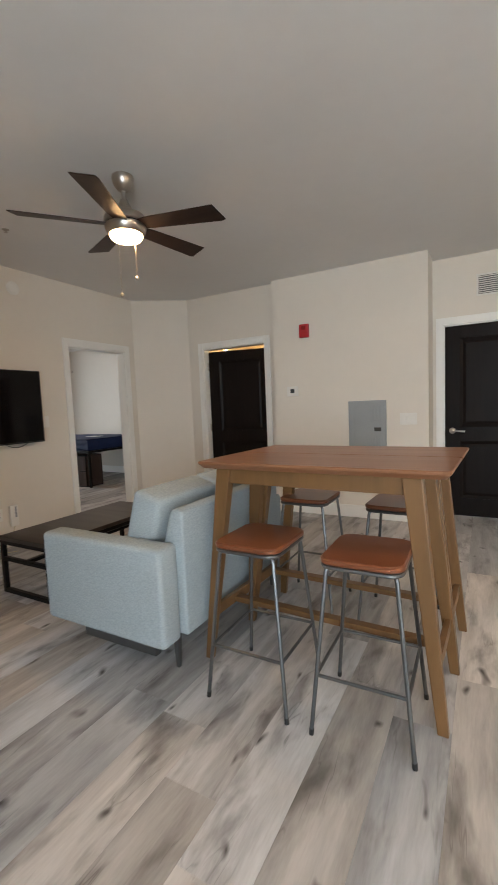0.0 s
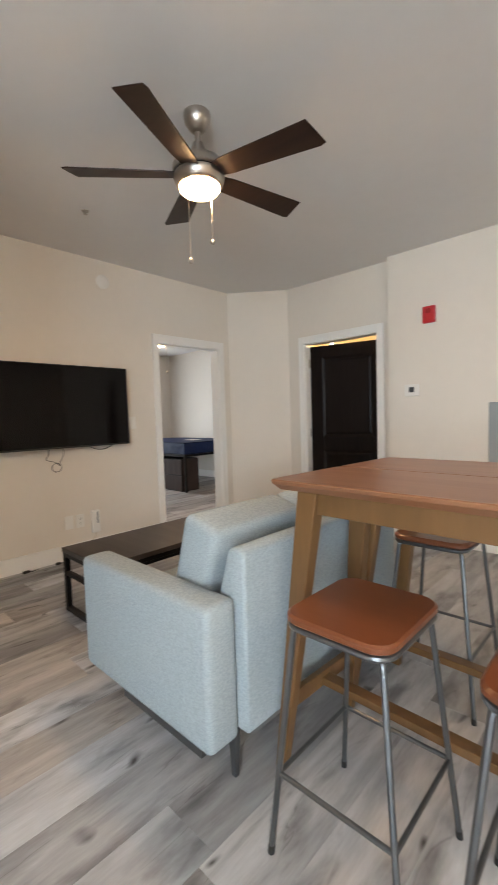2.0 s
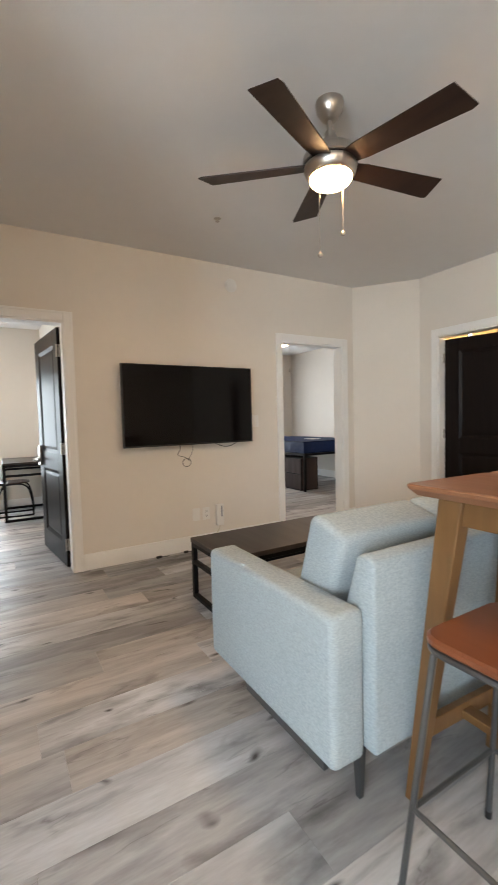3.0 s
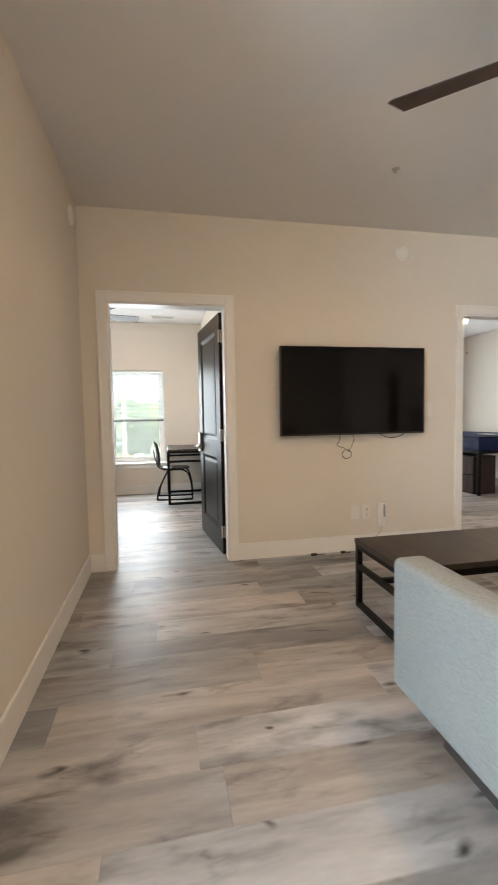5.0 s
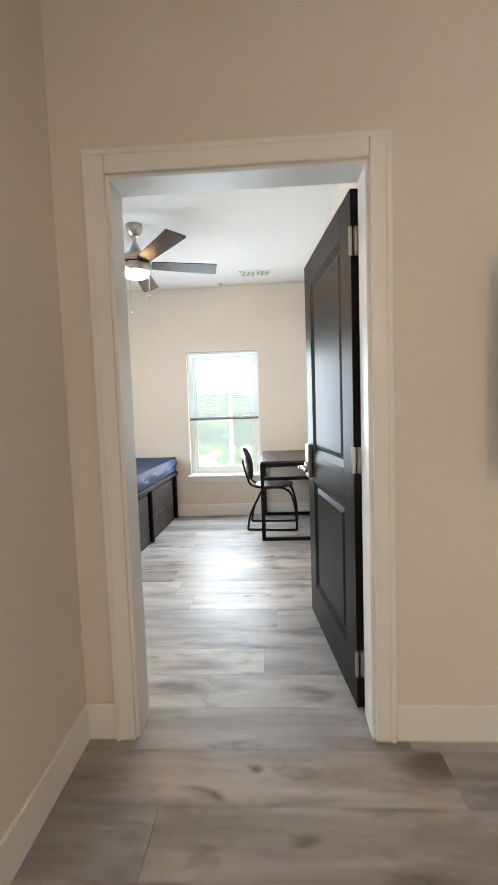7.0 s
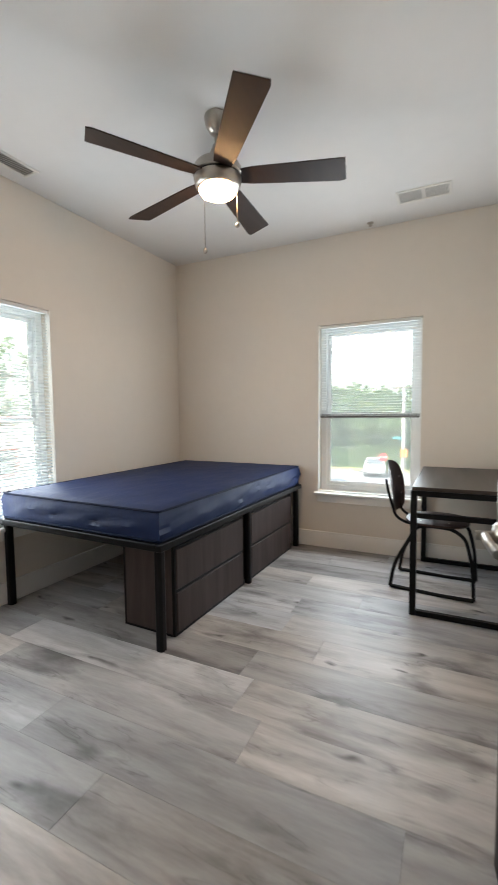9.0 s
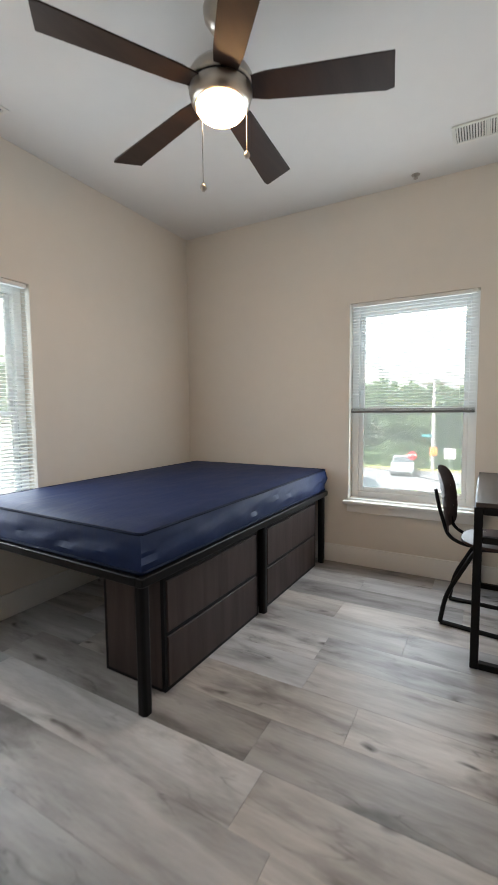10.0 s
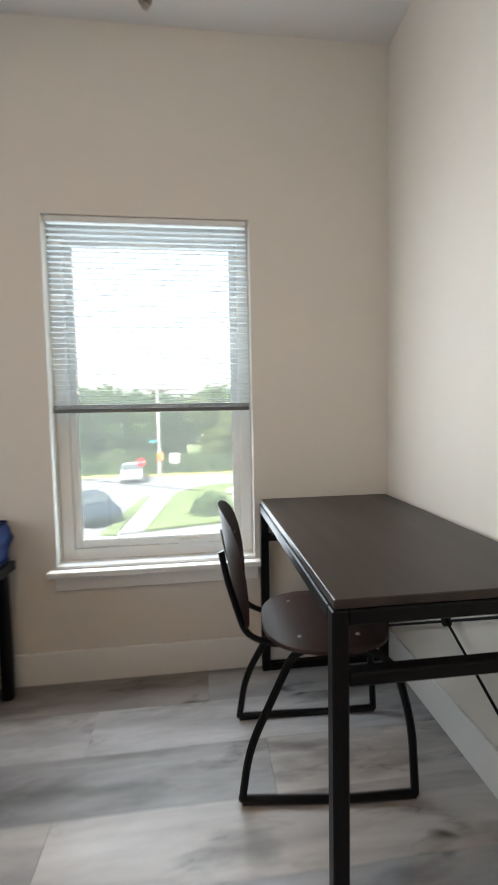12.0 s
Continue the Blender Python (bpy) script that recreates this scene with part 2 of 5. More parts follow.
DRAWER = wood("grey_brown_laminate", (0.034, 0.023, 0.0215), (0.068, 0.050, 0.047), 0.5, "Z", 16.0, spec=0.2, relief=0.08)
CHAIRWOOD = wood("chair_ply", (0.030, 0.015, 0.012), (0.058, 0.031, 0.025), 0.42, "X", 14.0, spec=0.3)
FABRIC = material("blue_grey_fabric", (0.35, 0.40, 0.422), 0.95, vary=0.19, scale=95, bump=0.5, bump_scale=420, spec=0.15, stretch=(1, 1, 2.2))
NAVY = material("navy_vinyl", (0.006, 0.018, 0.074), 0.60, vary=0.12, scale=7, bump=0.6, bump_scale=9, spec=0.25, stretch=(1, 3, 1))
PIPING = material("dark_piping", (0.004, 0.009, 0.034), 0.7, vary=0.05, spec=0.12)
STEEL = material("grey_steel", (0.13, 0.135, 0.14), 0.36, 0.8, vary=0.08, scale=20)
NICKEL = material("brushed_nickel", (0.46, 0.42, 0.375), 0.32, 1.0, vary=0.06, scale=30, stretch=(1, 1, 8))
BLACK = material("black_metal", (0.005, 0.0045, 0.005), 0.42, vary=0.12, scale=20, spec=0.16)
SCREEN = material("tv_screen", (0.004, 0.003, 0.003), 0.06, vary=0.02, scale=3, spec=0.17)
PLASTICBLACK = material("black_plastic", (0.012, 0.012, 0.012), 0.45, vary=0.05)
CABLE = material("grey_cable", (0.10, 0.095, 0.09), 0.5, vary=0.05)
PANELGREY = material("grey_enamel", (0.30, 0.32, 0.33), 0.45, vary=0.04, scale=5)
RED = material("red_plastic", (0.42, 0.012, 0.018), 0.4, vary=0.04)
SLOT = material("dark_slot", (0.045, 0.045, 0.045), 0.7)
SLAT = material("blind_slat", (0.78, 0.79, 0.78), 0.45, vary=0.02)
# bottom rail's grey, also used where shade is put into the colour
RAILSHADEGREY = material("rail_and_shade_grey", (0.13, 0.125, 0.115), 0.5, vary=0.05)
GLASS = clear_glass("pane_glass")
# part-clear pale sheet: imitates the glare that veils the view outdoors
HAZESHEET = bpy.data.materials.new("haze_sheet")
HAZESHEET.use_nodes = True
nt = HAZESHEET.node_tree
veil, see_through, mixed = nt.nodes["Principled BSDF"], nt.nodes.new("ShaderNodeBsdfTransparent"), nt.nodes.new("ShaderNodeMixShader")
veil.inputs["Base Color"].default_value, veil.inputs["Roughness"].default_value = (0.62, 0.66, 0.66, 1), 0.8
thin, both_sides = nt.nodes.new("ShaderNodeBsdfTranslucent"), nt.nodes.new("ShaderNodeMixShader")
thin.inputs["Color"].default_value = (0.62, 0.68, 0.68, 1)
both_sides.inputs[0].default_value = 0.75
nt.links.new(veil.outputs[0], both_sides.inputs[1])
nt.links.new(thin.outputs[0], both_sides.inputs[2])
mixed.inputs[0].default_value = 0.34
nt.links.new(see_through.outputs[0], mixed.inputs[1])
nt.links.new(both_sides.outputs[0], mixed.inputs[2])
nt.links.new(mixed.outputs[0], nt.nodes["Material Output"].inputs["Surface"])
BOWL = glow("lamp_glass", (1.0, 0.60, 0.28), LAMP)
FILL_BOWL = glow("fill_lamp_glass", (1.0, 0.74, 0.48), 4.4)
BATHGLOW = glow("bath_lamp_glass", (1.0, 0.62, 0.24), 14.0)
FOIL = material("asphalt", (0.13, 0.13, 0.135), 0.9, vary=0.15, scale=0.6)
CONCRETE = material("concrete", (0.26, 0.252, 0.245), 0.85, vary=0.1, scale=0.8)
GRASS = material("lawn", (0.085, 0.115, 0.035), 0.95, vary=0.3, scale=0.9)
LEAF = material("leaves", (0.095, 0.145, 0.05), 0.7, vary=0.35, scale=0.5)
LEAFLIGHT = material("leaves_light", (0.16, 0.195, 0.045), 0.7, vary=0.35, scale=0.5)
for leafy in (LEAF, LEAFLIGHT):
    nt = leafy.node_tree
    bs = nt.nodes["Principled BSDF"]
    through_leaf, mixed = nt.nodes.new("ShaderNodeBsdfTranslucent"), nt.nodes.new("ShaderNodeMixShader")
    nt.links.new(bs.inputs["Base Color"].links[0].from_socket, through_leaf.inputs["Color"])
    mixed.inputs[0].default_value = 0.45
    nt.links.new(bs.outputs[0], mixed.inputs[1])
    nt.links.new(through_leaf.outputs[0], mixed.inputs[2])
    nt.links.new(mixed.outputs[0], nt.nodes["Material Output"].inputs["Surface"])
BARK = material("bark", (0.10, 0.075, 0.055), 0.9, vary=0.25, scale=3)
STONE = material("stone", (0.34, 0.31, 0.27), 0.9, vary=0.2, scale=2, random=0.2)
SIDING = material("pale_siding", (0.60, 0.57, 0.52), 0.7, vary=0.05, scale=1)
REDTRIM = material("red_trim", (0.40, 0.05, 0.05), 0.6, vary=0.05)
DARKGLASS = material("dark_glass", (0.06, 0.075, 0.08), 0.1, vary=0.05)
CARDARK = material("dark_car_paint", (0.02, 0.03, 0.045), 0.25, 0.2, vary=0.03)
CARWHITE = material("white_car_paint", (0.45, 0.46, 0.47), 0.25, vary=0.03)
RUBBER = material("rubber", (0.02, 0.02, 0.02), 0.8)


# ---- mesh helpers ----
def finish(bm, name, mat, parent=None, smooth=False):
    me = bpy.data.meshes.new(name)
    bmesh.ops.recalc_face_normals(bm, faces=bm.faces)
    if smooth:
        for f in bm.faces:
            f.smooth = True
        for e in bm.edges:
            if len(e.link_faces) == 2 and e.calc_face_angle(0) > 0.7:
                e.smooth = False
    bm.to_mesh(me)
    bm.free()
    me.materials.append(mat)
    ob = new(name, me)
    if parent is not None:
        ob.parent = parent
    return ob


def part(name, bm, mat, parent, label="", smooth=False):
    ob = finish(bm, name, mat, parent, smooth)
    return tagged(ob, label) if label else ob


def thing(name, m, label, category, group="", kind=""):
    ob = new(name)
    ob.empty_display_size = 0.1
    ob.matrix_basis = m
    return tagged(ob, label, category, group, kind)


def box(x0, x1, y0, y1, z0, z1, bevel=0.0, segments=2, bm=None):
    """A box between two corners, with rounded edges where a bevel is given."""
    own = bmesh.new()
    bmesh.ops.create_cube(own, size=1.0)
    for v in own.verts:
        v.co = Vector(((x0 + x1) / 2 + v.co.x * (x1 - x0), (y0 + y1) / 2 + v.co.y * (y1 - y0), (z0 + z1) / 2 + v.co.z * (z1 - z0)))
    if bevel:
        bmesh.ops.bevel(own, geom=list(own.edges), offset=bevel, segments=segments, profile=0.5, affect="EDGES")
    return merge(bm, own)


def merge(bm, own, m=None):
    if m is not None:
        bmesh.ops.transform(own, matrix=m, verts=own.verts)
    if bm is None:
        return own
    me = bpy.data.meshes.new("joined")
    own.to_mesh(me)
    own.free()
    bm.from_mesh(me)
    bpy.data.meshes.remove(me)
    return bm


def tube(points, radius, sides=8, bm=None, closed=False, radii=None):
    """A round bar along a line of points."""
    own = bmesh.new()
    pts = [Vector(p) for p in points]
    rings, n = [], len(pts)
    for i, p in enumerate(pts):
        a = pts[(i - 1) % n] if closed or i else pts[i]
        b = pts[(i + 1) % n] if closed or i < n - 1 else pts[i]
        d = (b - a).normalized()
        side = d.cross(Vector((0, 0, 1)))
        side = side.normalized() if side.length > 0.05 else d.cross(Vector((0, 1, 0))).normalized()
        up = side.cross(d)
        r = radii[i] if radii else radius
        rings.append([own.verts.new(p + (side * math.cos(k * math.tau / sides) + up * math.sin(k * math.tau / sides)) * r) for k in range(sides)])
    for i in range(n if closed else n - 1):
        a, b = rings[i], rings[(i + 1) % n]
        for k in range(sides):
            own.faces.new((a[k], a[(k + 1) % sides], b[(k + 1) % sides], b[k]))
    if not closed:
        own.faces.new(rings[0])
        own.faces.new(rings[-1])
    return merge(bm, own)


def bend(points, radius, steps=5):
    """The line of points with its corners rounded."""
    pts = [Vector(p) for p in points]
    out = [pts[0]]
    for a, b, c in zip(pts, pts[1:], pts[2:]):
        r = min(radius, (a - b).length * 0.45, (c - b).length * 0.45)
        p, q = b + (a - b).normalized() * r, b + (c - b).normalized() * r
        out += [p.lerp(b, k / steps).lerp(b.lerp(q, k / steps), k / steps) for k in range(steps + 1)]
    return out + [pts[-1]]


def lathe(profile, sides=32, bm=None):
    """A turned body from (radius, height) pairs."""
    own = bmesh.new()
    rings = []
    for r, z in profile:
        if r < 1e-5:
            rings.append([own.verts.new((0, 0, z))])
        else:
            rings.append([own.verts.new((r * math.cos(k * math.tau / sides), r * math.sin(k * math.tau / sides), z)) for k in range(sides)])
    for a, b in zip(rings, rings[1:]):
        for k in range(sides):
            j = (k + 1) % sides
            face = [a[k % len(a)], a[j % len(a)], b[j % len(b)], b[k % len(b)]]
            face = list(dict.fromkeys(face))
            if len(face) > 2:
                own.faces.new(face)
    return merge(bm, own)


def prism(outline, z0, z1, bevel=0.0, bm=None):
    """An upright body over an outline of (x, y) points."""
    own = bmesh.new()
    low = [own.verts.new((x, y, z0)) for x, y in outline]
    high = [own.verts.new((x, y, z1)) for x, y in outline]
    own.faces.new(low)
    top = own.faces.new(high)
    n = len(outline)
    for k in range(n):
        own.faces.new((low[k], low[(k + 1) % n], high[(k + 1) % n], high[k]))
    if bevel:
        bmesh.ops.bevel(own, geom=[e for e in own.edges if abs(e.verts[0].co.z - e.verts[1].co.z) < 1e-6], offset=bevel, segments=3, profile=0.5, affect="EDGES")
    return merge(bm, own)


def rounded(w, d, r, steps=6):
    """The outline of a w by d rectangle with round corners."""
    out = []
    for cx, cy, a0 in ((w / 2 - r, d / 2 - r, 0), (-w / 2 + r, d / 2 - r, 90), (-w / 2 + r, -d / 2 + r, 180), (w / 2 - r, -d / 2 + r, 270)):
        for k in range(steps + 1):
            a = radians(a0 + 90 * k / steps)
            out.append((cx + r * math.cos(a), cy + r * math.sin(a)))
    return out


def slanted(p0, p1, w0, w1, d0, d1, bevel=0.004, bm=None):
    """A four-sided leg from p0 (foot) to p1 (top), w across x and d across y at each end."""
    own = bmesh.new()
    low = [own.verts.new((p0[0] + sx * w0 / 2, p0[1] + sy * d0 / 2, p0[2])) for sx, sy in ((-1, -1), (1, -1), (1, 1), (-1, 1))]
    high = [own.verts.new((p1[0] + sx * w1 / 2, p1[1] + sy * d1 / 2, p1[2])) for sx, sy in ((-1, -1), (1, -1), (1, 1), (-1, 1))]
    own.faces.new(low)
    own.faces.new(high)
    for k in range(4):
        own.faces.new((low[k], low[(k + 1) % 4], high[(k + 1) % 4], high[k]))
    if bevel:
        bmesh.ops.bevel(own, geom=list(own.edges), offset=bevel, segments=2, profile=0.5, affect="EDGES")
    return merge(bm, own)


# ---- structure ----
def wall(name, label, x0, x1, y0, y1, openings=(), z0=0.0, z1=CEIL, mat=None):
    """A wall with its thickness; openings are (from, to, bottom, top) along its longer side."""
    bm = bmesh.new()
    along_x = (x1 - x0) > (y1 - y0)
    a0, a1 = (x0, x1) if along_x else (y0, y1)

    def piece(p, q, lo, hi):
        if q - p > 1e-4 and hi - lo > 1e-4:
            box(p if along_x else x0, q if along_x else x1, y0 if along_x else p, y1 if along_x else q, lo, hi, bm=bm)

    at = a0
    for p, q, lo, hi in sorted(openings):
        piece(at, p, z0, z1)
        piece(p, q, z0, lo)
        piece(p, q, hi, z1)
        at = q
    piece(at, a1, z0, z1)
    return tagged(finish(bm, name, mat or PAINT), label, "wall", kind="structure")


TVX, BEDX = -4.026, -4.146
WALLPAINT = "matt warm beige painted plaster wall"
D1 = (0.288, 1.180, 0.0, 2.016)
D2 = (3.258, 4.110, 0.0, 2.012)
wall("wall_tv", WALLPAINT + " with two door openings", BEDX, TVX, -1.70, 6.53, (D1, D2))
wall("wall_living_south", WALLPAINT + " beside the bedroom door", TVX, -1.30, -0.012, 0.108)
wall("wall_nook", WALLPAINT, -1.42, -1.30, -2.72, -0.012)
wall("wall_south", WALLPAINT + " with a wide window", -1.42, 2.72, -2.84, -2.72, ((0.95, 2.45, 0.55, 2.1),))
wall("wall_east", WALLPAINT, 2.60, 2.72, -2.72, 5.018)
wall("wall_entry", WALLPAINT + " round the entry door", -0.503, 2.72, 5.018, 5.138, ((-0.406, 0.570, 0.0, 2.012),))
wall("wall_closet", WALLPAINT + " carrying alarm and breaker panel", -2.18, -0.503, 4.62, 5.138)
wall("wall_bath", WALLPAINT + " round the bathroom door", -3.46, -2.18, 4.72, 4.84, ((-3.239, -2.330, 0.0, 2.025),))
bm = prism([(TVX, 4.28), (-3.46, 4.72), (-3.46, 4.84), (TVX, 4.84)], 0, CEIL)
tagged(finish(bm, "wall_diagonal", PAINT), "beige painted wall cutting the room's corner", "wall", kind="structure")
wall("wall_bath_east", WALLPAINT, -1.70, -1.58, 5.138, 6.60)
wall("wall_bath_north", WALLPAINT, TVX, -1.58, 6.60, 6.72)
wall("wall_bed_south", WALLPAINT + " with a window", -7.532, BEDX, -1.697, -1.547, ((-5.905, -5.10, 0.480, 1.862),))
wall("wall_bed_west", WALLPAINT + " with a window above a baseboard", -7.532, -7.382, -1.547, 1.29, ((-0.115, 0.697, 0.478, 1.880),))
wall("wall_bed_north", WALLPAINT, -8.27, BEDX, 1.29, 1.41)
wall("wall_bed_two_west", WALLPAINT, -8.27, -8.12, 1.41, 6.53, ((4.1, 5.1, 0.5, 1.86),))
wall("wall_bed_two_north", WALLPAINT, -8.12, BEDX, 6.41, 6.53)

bm = box(-4.086, 2.80, -2.90, 6.80, CEIL, CEIL + 0.15)
tagged(finish(bm, "ceiling", CEILING), "flat white painted ceiling", "ceiling", kind="structure")
bm = box(-8.40, BEDX, -2.90, 6.80, CEIL_BED, CEIL + 0.15)
tagged(finish(bm, "ceiling_bedrooms", CEILING), "flat white painted ceiling over the bedrooms", "ceiling", kind="structure")
bm = box(-8.40, 2.80, -2.90, 6.80, -0.20, -0.006)
floor = tagged(finish(bm, "floor", JOINT), "grey-brown oak plank floor with dark knots", "floor", kind="structure")


def baseboard(x0, x1, y0, y1):
    bm = box(x0, x1, y0, y1, 0.0, 0.135, 0.003, 1)
    tagged(finish(bm, "baseboard", TRIM), "white painted baseboard along the wall", "baseboard", kind="structure")


B = 0.014
for row in ((TVX, TVX + B, 0.108, 0.222), (TVX, TVX + B, 1.246, 3.192), (TVX, TVX + B, 4.176, 4.28), (TVX + B, -1.30, 0.108, 0.108 + B),
            (-2.18, -0.503, 4.62 - B, 4.62), (-0.503, -0.503 + B, 4.62 - B, 5.018),
            (0.636, 2.60, 5.018 - B, 5.018), (-7.382, -7.382 + B, -1.547, 1.29), (-7.382 + B, BEDX, -1.547, -1.547 + B),
            (-7.382 + B, BEDX, 1.29 - B, 1.29), (BEDX - B, BEDX, -1.533, 0.222), (-8.12, -8.12 + B, 1.41, 6.41), (-8.12 + B, BEDX, 6.41 - B, 6.41)):
    baseboard(*row)


def door_trim(name, axis, face, back, a0, a1, top, label, sides=(1, -1)):
    """Casing on both faces and a lining through the wall. axis: the one that the wall faces."""
    CW, CT, J = 0.070, 0.017, 0.018
    bm = bmesh.new()

    def put(p0, p1, q0, q1, z0, z1, bv=0.004):
        if axis == "x":
            box(p0, p1, q0, q1, z0, z1, bv, 2, bm)
        else:
            box(q0, q1, p0, p1, z0, z1, bv, 2, bm)

    lo, hi = min(face, back), max(face, back)
    put(lo - 0.001, hi + 0.001, a0 - 0.0005, a0 + J, 0, top, 0)
    put(lo - 0.001, hi + 0.001, a1 - J, a1 + 0.0005, 0, top, 0)
    put(lo - 0.001, hi + 0.001, a0 + J, a1 - J, top - J, top + 0.0005, 0)
    for where, out in ((hi, 1), (lo, -1)):
        p0, p1 = (where, where + CT) if out > 0 else (where - CT, where)
        put(p0, p1, a0 - CW + 0.006, a0 + 0.006, 0, top + CW)
        put(p0, p1, a1 - 0.006, a1 + CW - 0.006, 0, top + CW)
        put(p0, p1, a0 + 0.0065, a1 - 0.0065, top - 0.006, top + CW)
        t0, t1 = (p1, p1 + 0.004) if out > 0 else (p0 - 0.004, p0)
        put(t0, t1, a0 - CW + 0.006, a0 - CW + 0.024, 0, top + CW, 0.0015)
        put(t0, t1, a1 + CW - 0.024, a1 + CW - 0.006, 0, top + CW, 0.0015)
        put(t0, t1, a0 - CW + 0.0245, a1 + CW - 0.0245, top + CW - 0.018, top + CW, 0.0015)
    return tagged(finish(bm, name, TRIM), label, "door trim", kind="structure")


door_trim("trim_1", "x", TVX, BEDX, D1[0], D1[1], D1[3], "white painted casing and lining of an open doorway")
door_trim("trim_2", "x", TVX, BEDX, D2[0], D2[1], D2[3], "white painted casing and lining of an open doorway")
door_trim("trim_3", "y", 4.72, 4.84, -3.239, -2.330, 2.025, "white painted casing round the bathroom door")
door_trim("trim_4", "y", 5.018, 5.138, -0.406, 0.570, 2.012, "white painted casing round the entry door")


def door_leaf(name, m, width, height, label, hinge_side=1, lever=True, plate=False):
    """A two-panel door leaf: local x from the hinge along the leaf, y through it, z up."""
    T = 0.042
    door = thing(name, m, label, "door", kind="structure")
    bm = bmesh.new()
    stile, lock0, lock1 = 0.140, 0.40 * height, 0.475 * height
    top, low = height - 0.125, 0.19
    box(0, stile, -T / 2, T / 2, 0, height, 0.002, 1, bm)
    box(width - stile, width, -T / 2, T / 2, 0, height, 0.002, 1, bm)
    for z0, z1 in ((0, low), (lock0, lock1), (top, height)):
        box(stile, width - stile, -T / 2, T / 2, z0, z1, 0, 1, bm)
    part("leaf", bm, ESPRESSO, door)
    for z0, z1 in ((low, lock0), (lock1, top)):
        bm = bmesh.new()
        for s in (-1, 1):
            a, b, f, g = 0.030, 0.055, T / 2, 0.004
            outer = [(stile, z0), (width - stile, z0), (width - stile, z1), (stile, z1)]
            inner = [(stile + a, z0 + a), (width - stile - a, z0 + a), (width - stile - a, z1 - a), (stile + a, z1 - a)]
            third = [(stile + b, z0 + b), (width - stile - b, z0 + b), (width - stile - b, z1 - b), (stile + b, z1 - b)]
            rings = [[bm.verts.new((x, s * d, z)) for x, z in o] for o, d in ((outer, f - 0.001), (inner, f - 0.013), (third, f - 0.006))]
            for p, q in zip(rings, rings[1:]):
                for k in range(4):
                    bm.faces.new((p[k], p[(k + 1) % 4], q[(k + 1) % 4], q[k]))
            bm.faces.new(rings[2])
        part("door_panel", bm, ESPRESSO, door)
    at = 0.865 if plate else 0.905
    if plate:
        for s in (-1, 1):
            part("lock_plate", box(width - 0.108, width - 0.032, s * T / 2 if s > 0 else -T / 2 - 0.024, T / 2 + 0.024 if s > 0 else -T / 2, at - 0.060, at + 0.130, 0.006, 2), NICKEL, door, "tall satin nickel lock plate")
    if lever:
        for s in (-1, 1):
            bm = lathe([(0, 0), (0.032, 0), (0.032, 0.006), (0.026, 0.012), (0.012, 0.014), (0.011, 0.050), (0, 0.050)], 20)
            bmesh.ops.transform(bm, matrix=pose(width - 0.07, s * (T / 2 + (0.024 if plate else 0.0)), at, -90 * s, 0, 0), verts=bm.verts)
            tube(bend([(width - 0.07, s * (T / 2 + 0.055), at), (width - 0.12, s * (T / 2 + 0.057), at), (width - 0.19, s * (T / 2 + 0.050), at - 0.005)], 0.02), 0.011, 10, bm)
            part("door_handle", bm, NICKEL, door, "satin nickel lever handle", True)
    for z in (0.19, height / 2, height - 0.19):
        bm = box(-0.0225, 0.0, -T / 2 - 0.004, T / 2 - 0.01, z - 0.05, z + 0.05, 0.003)
        tube([(-0.010, -hinge_side * (T / 2 + 0.004), z - 0.05), (-0.010, -hinge_side * (T / 2 + 0.004), z + 0.05)], 0.007, 10, bm)
        part("hinge", bm, NICKEL, door, "satin nickel hinge")
    return door


door_leaf("door_1", pose(BEDX - 0.030, 1.160, 0.008, 0, 0, 180 + 6.6), 0.860, 1.986, "dark espresso two-panel door standing open", -1, True, True)
door_leaf("door_2", pose(-3.212, 4.816, 0.008, 0, 0, 13.0), 0.865, 1.978, "dark espresso two-panel door standing ajar", 1, False)
door_leaf("door_3", pose(0.550, 5.053, 0.006, 0, 0, 180), 0.936, 1.986, "dark espresso two-panel entry door, shut", 1)


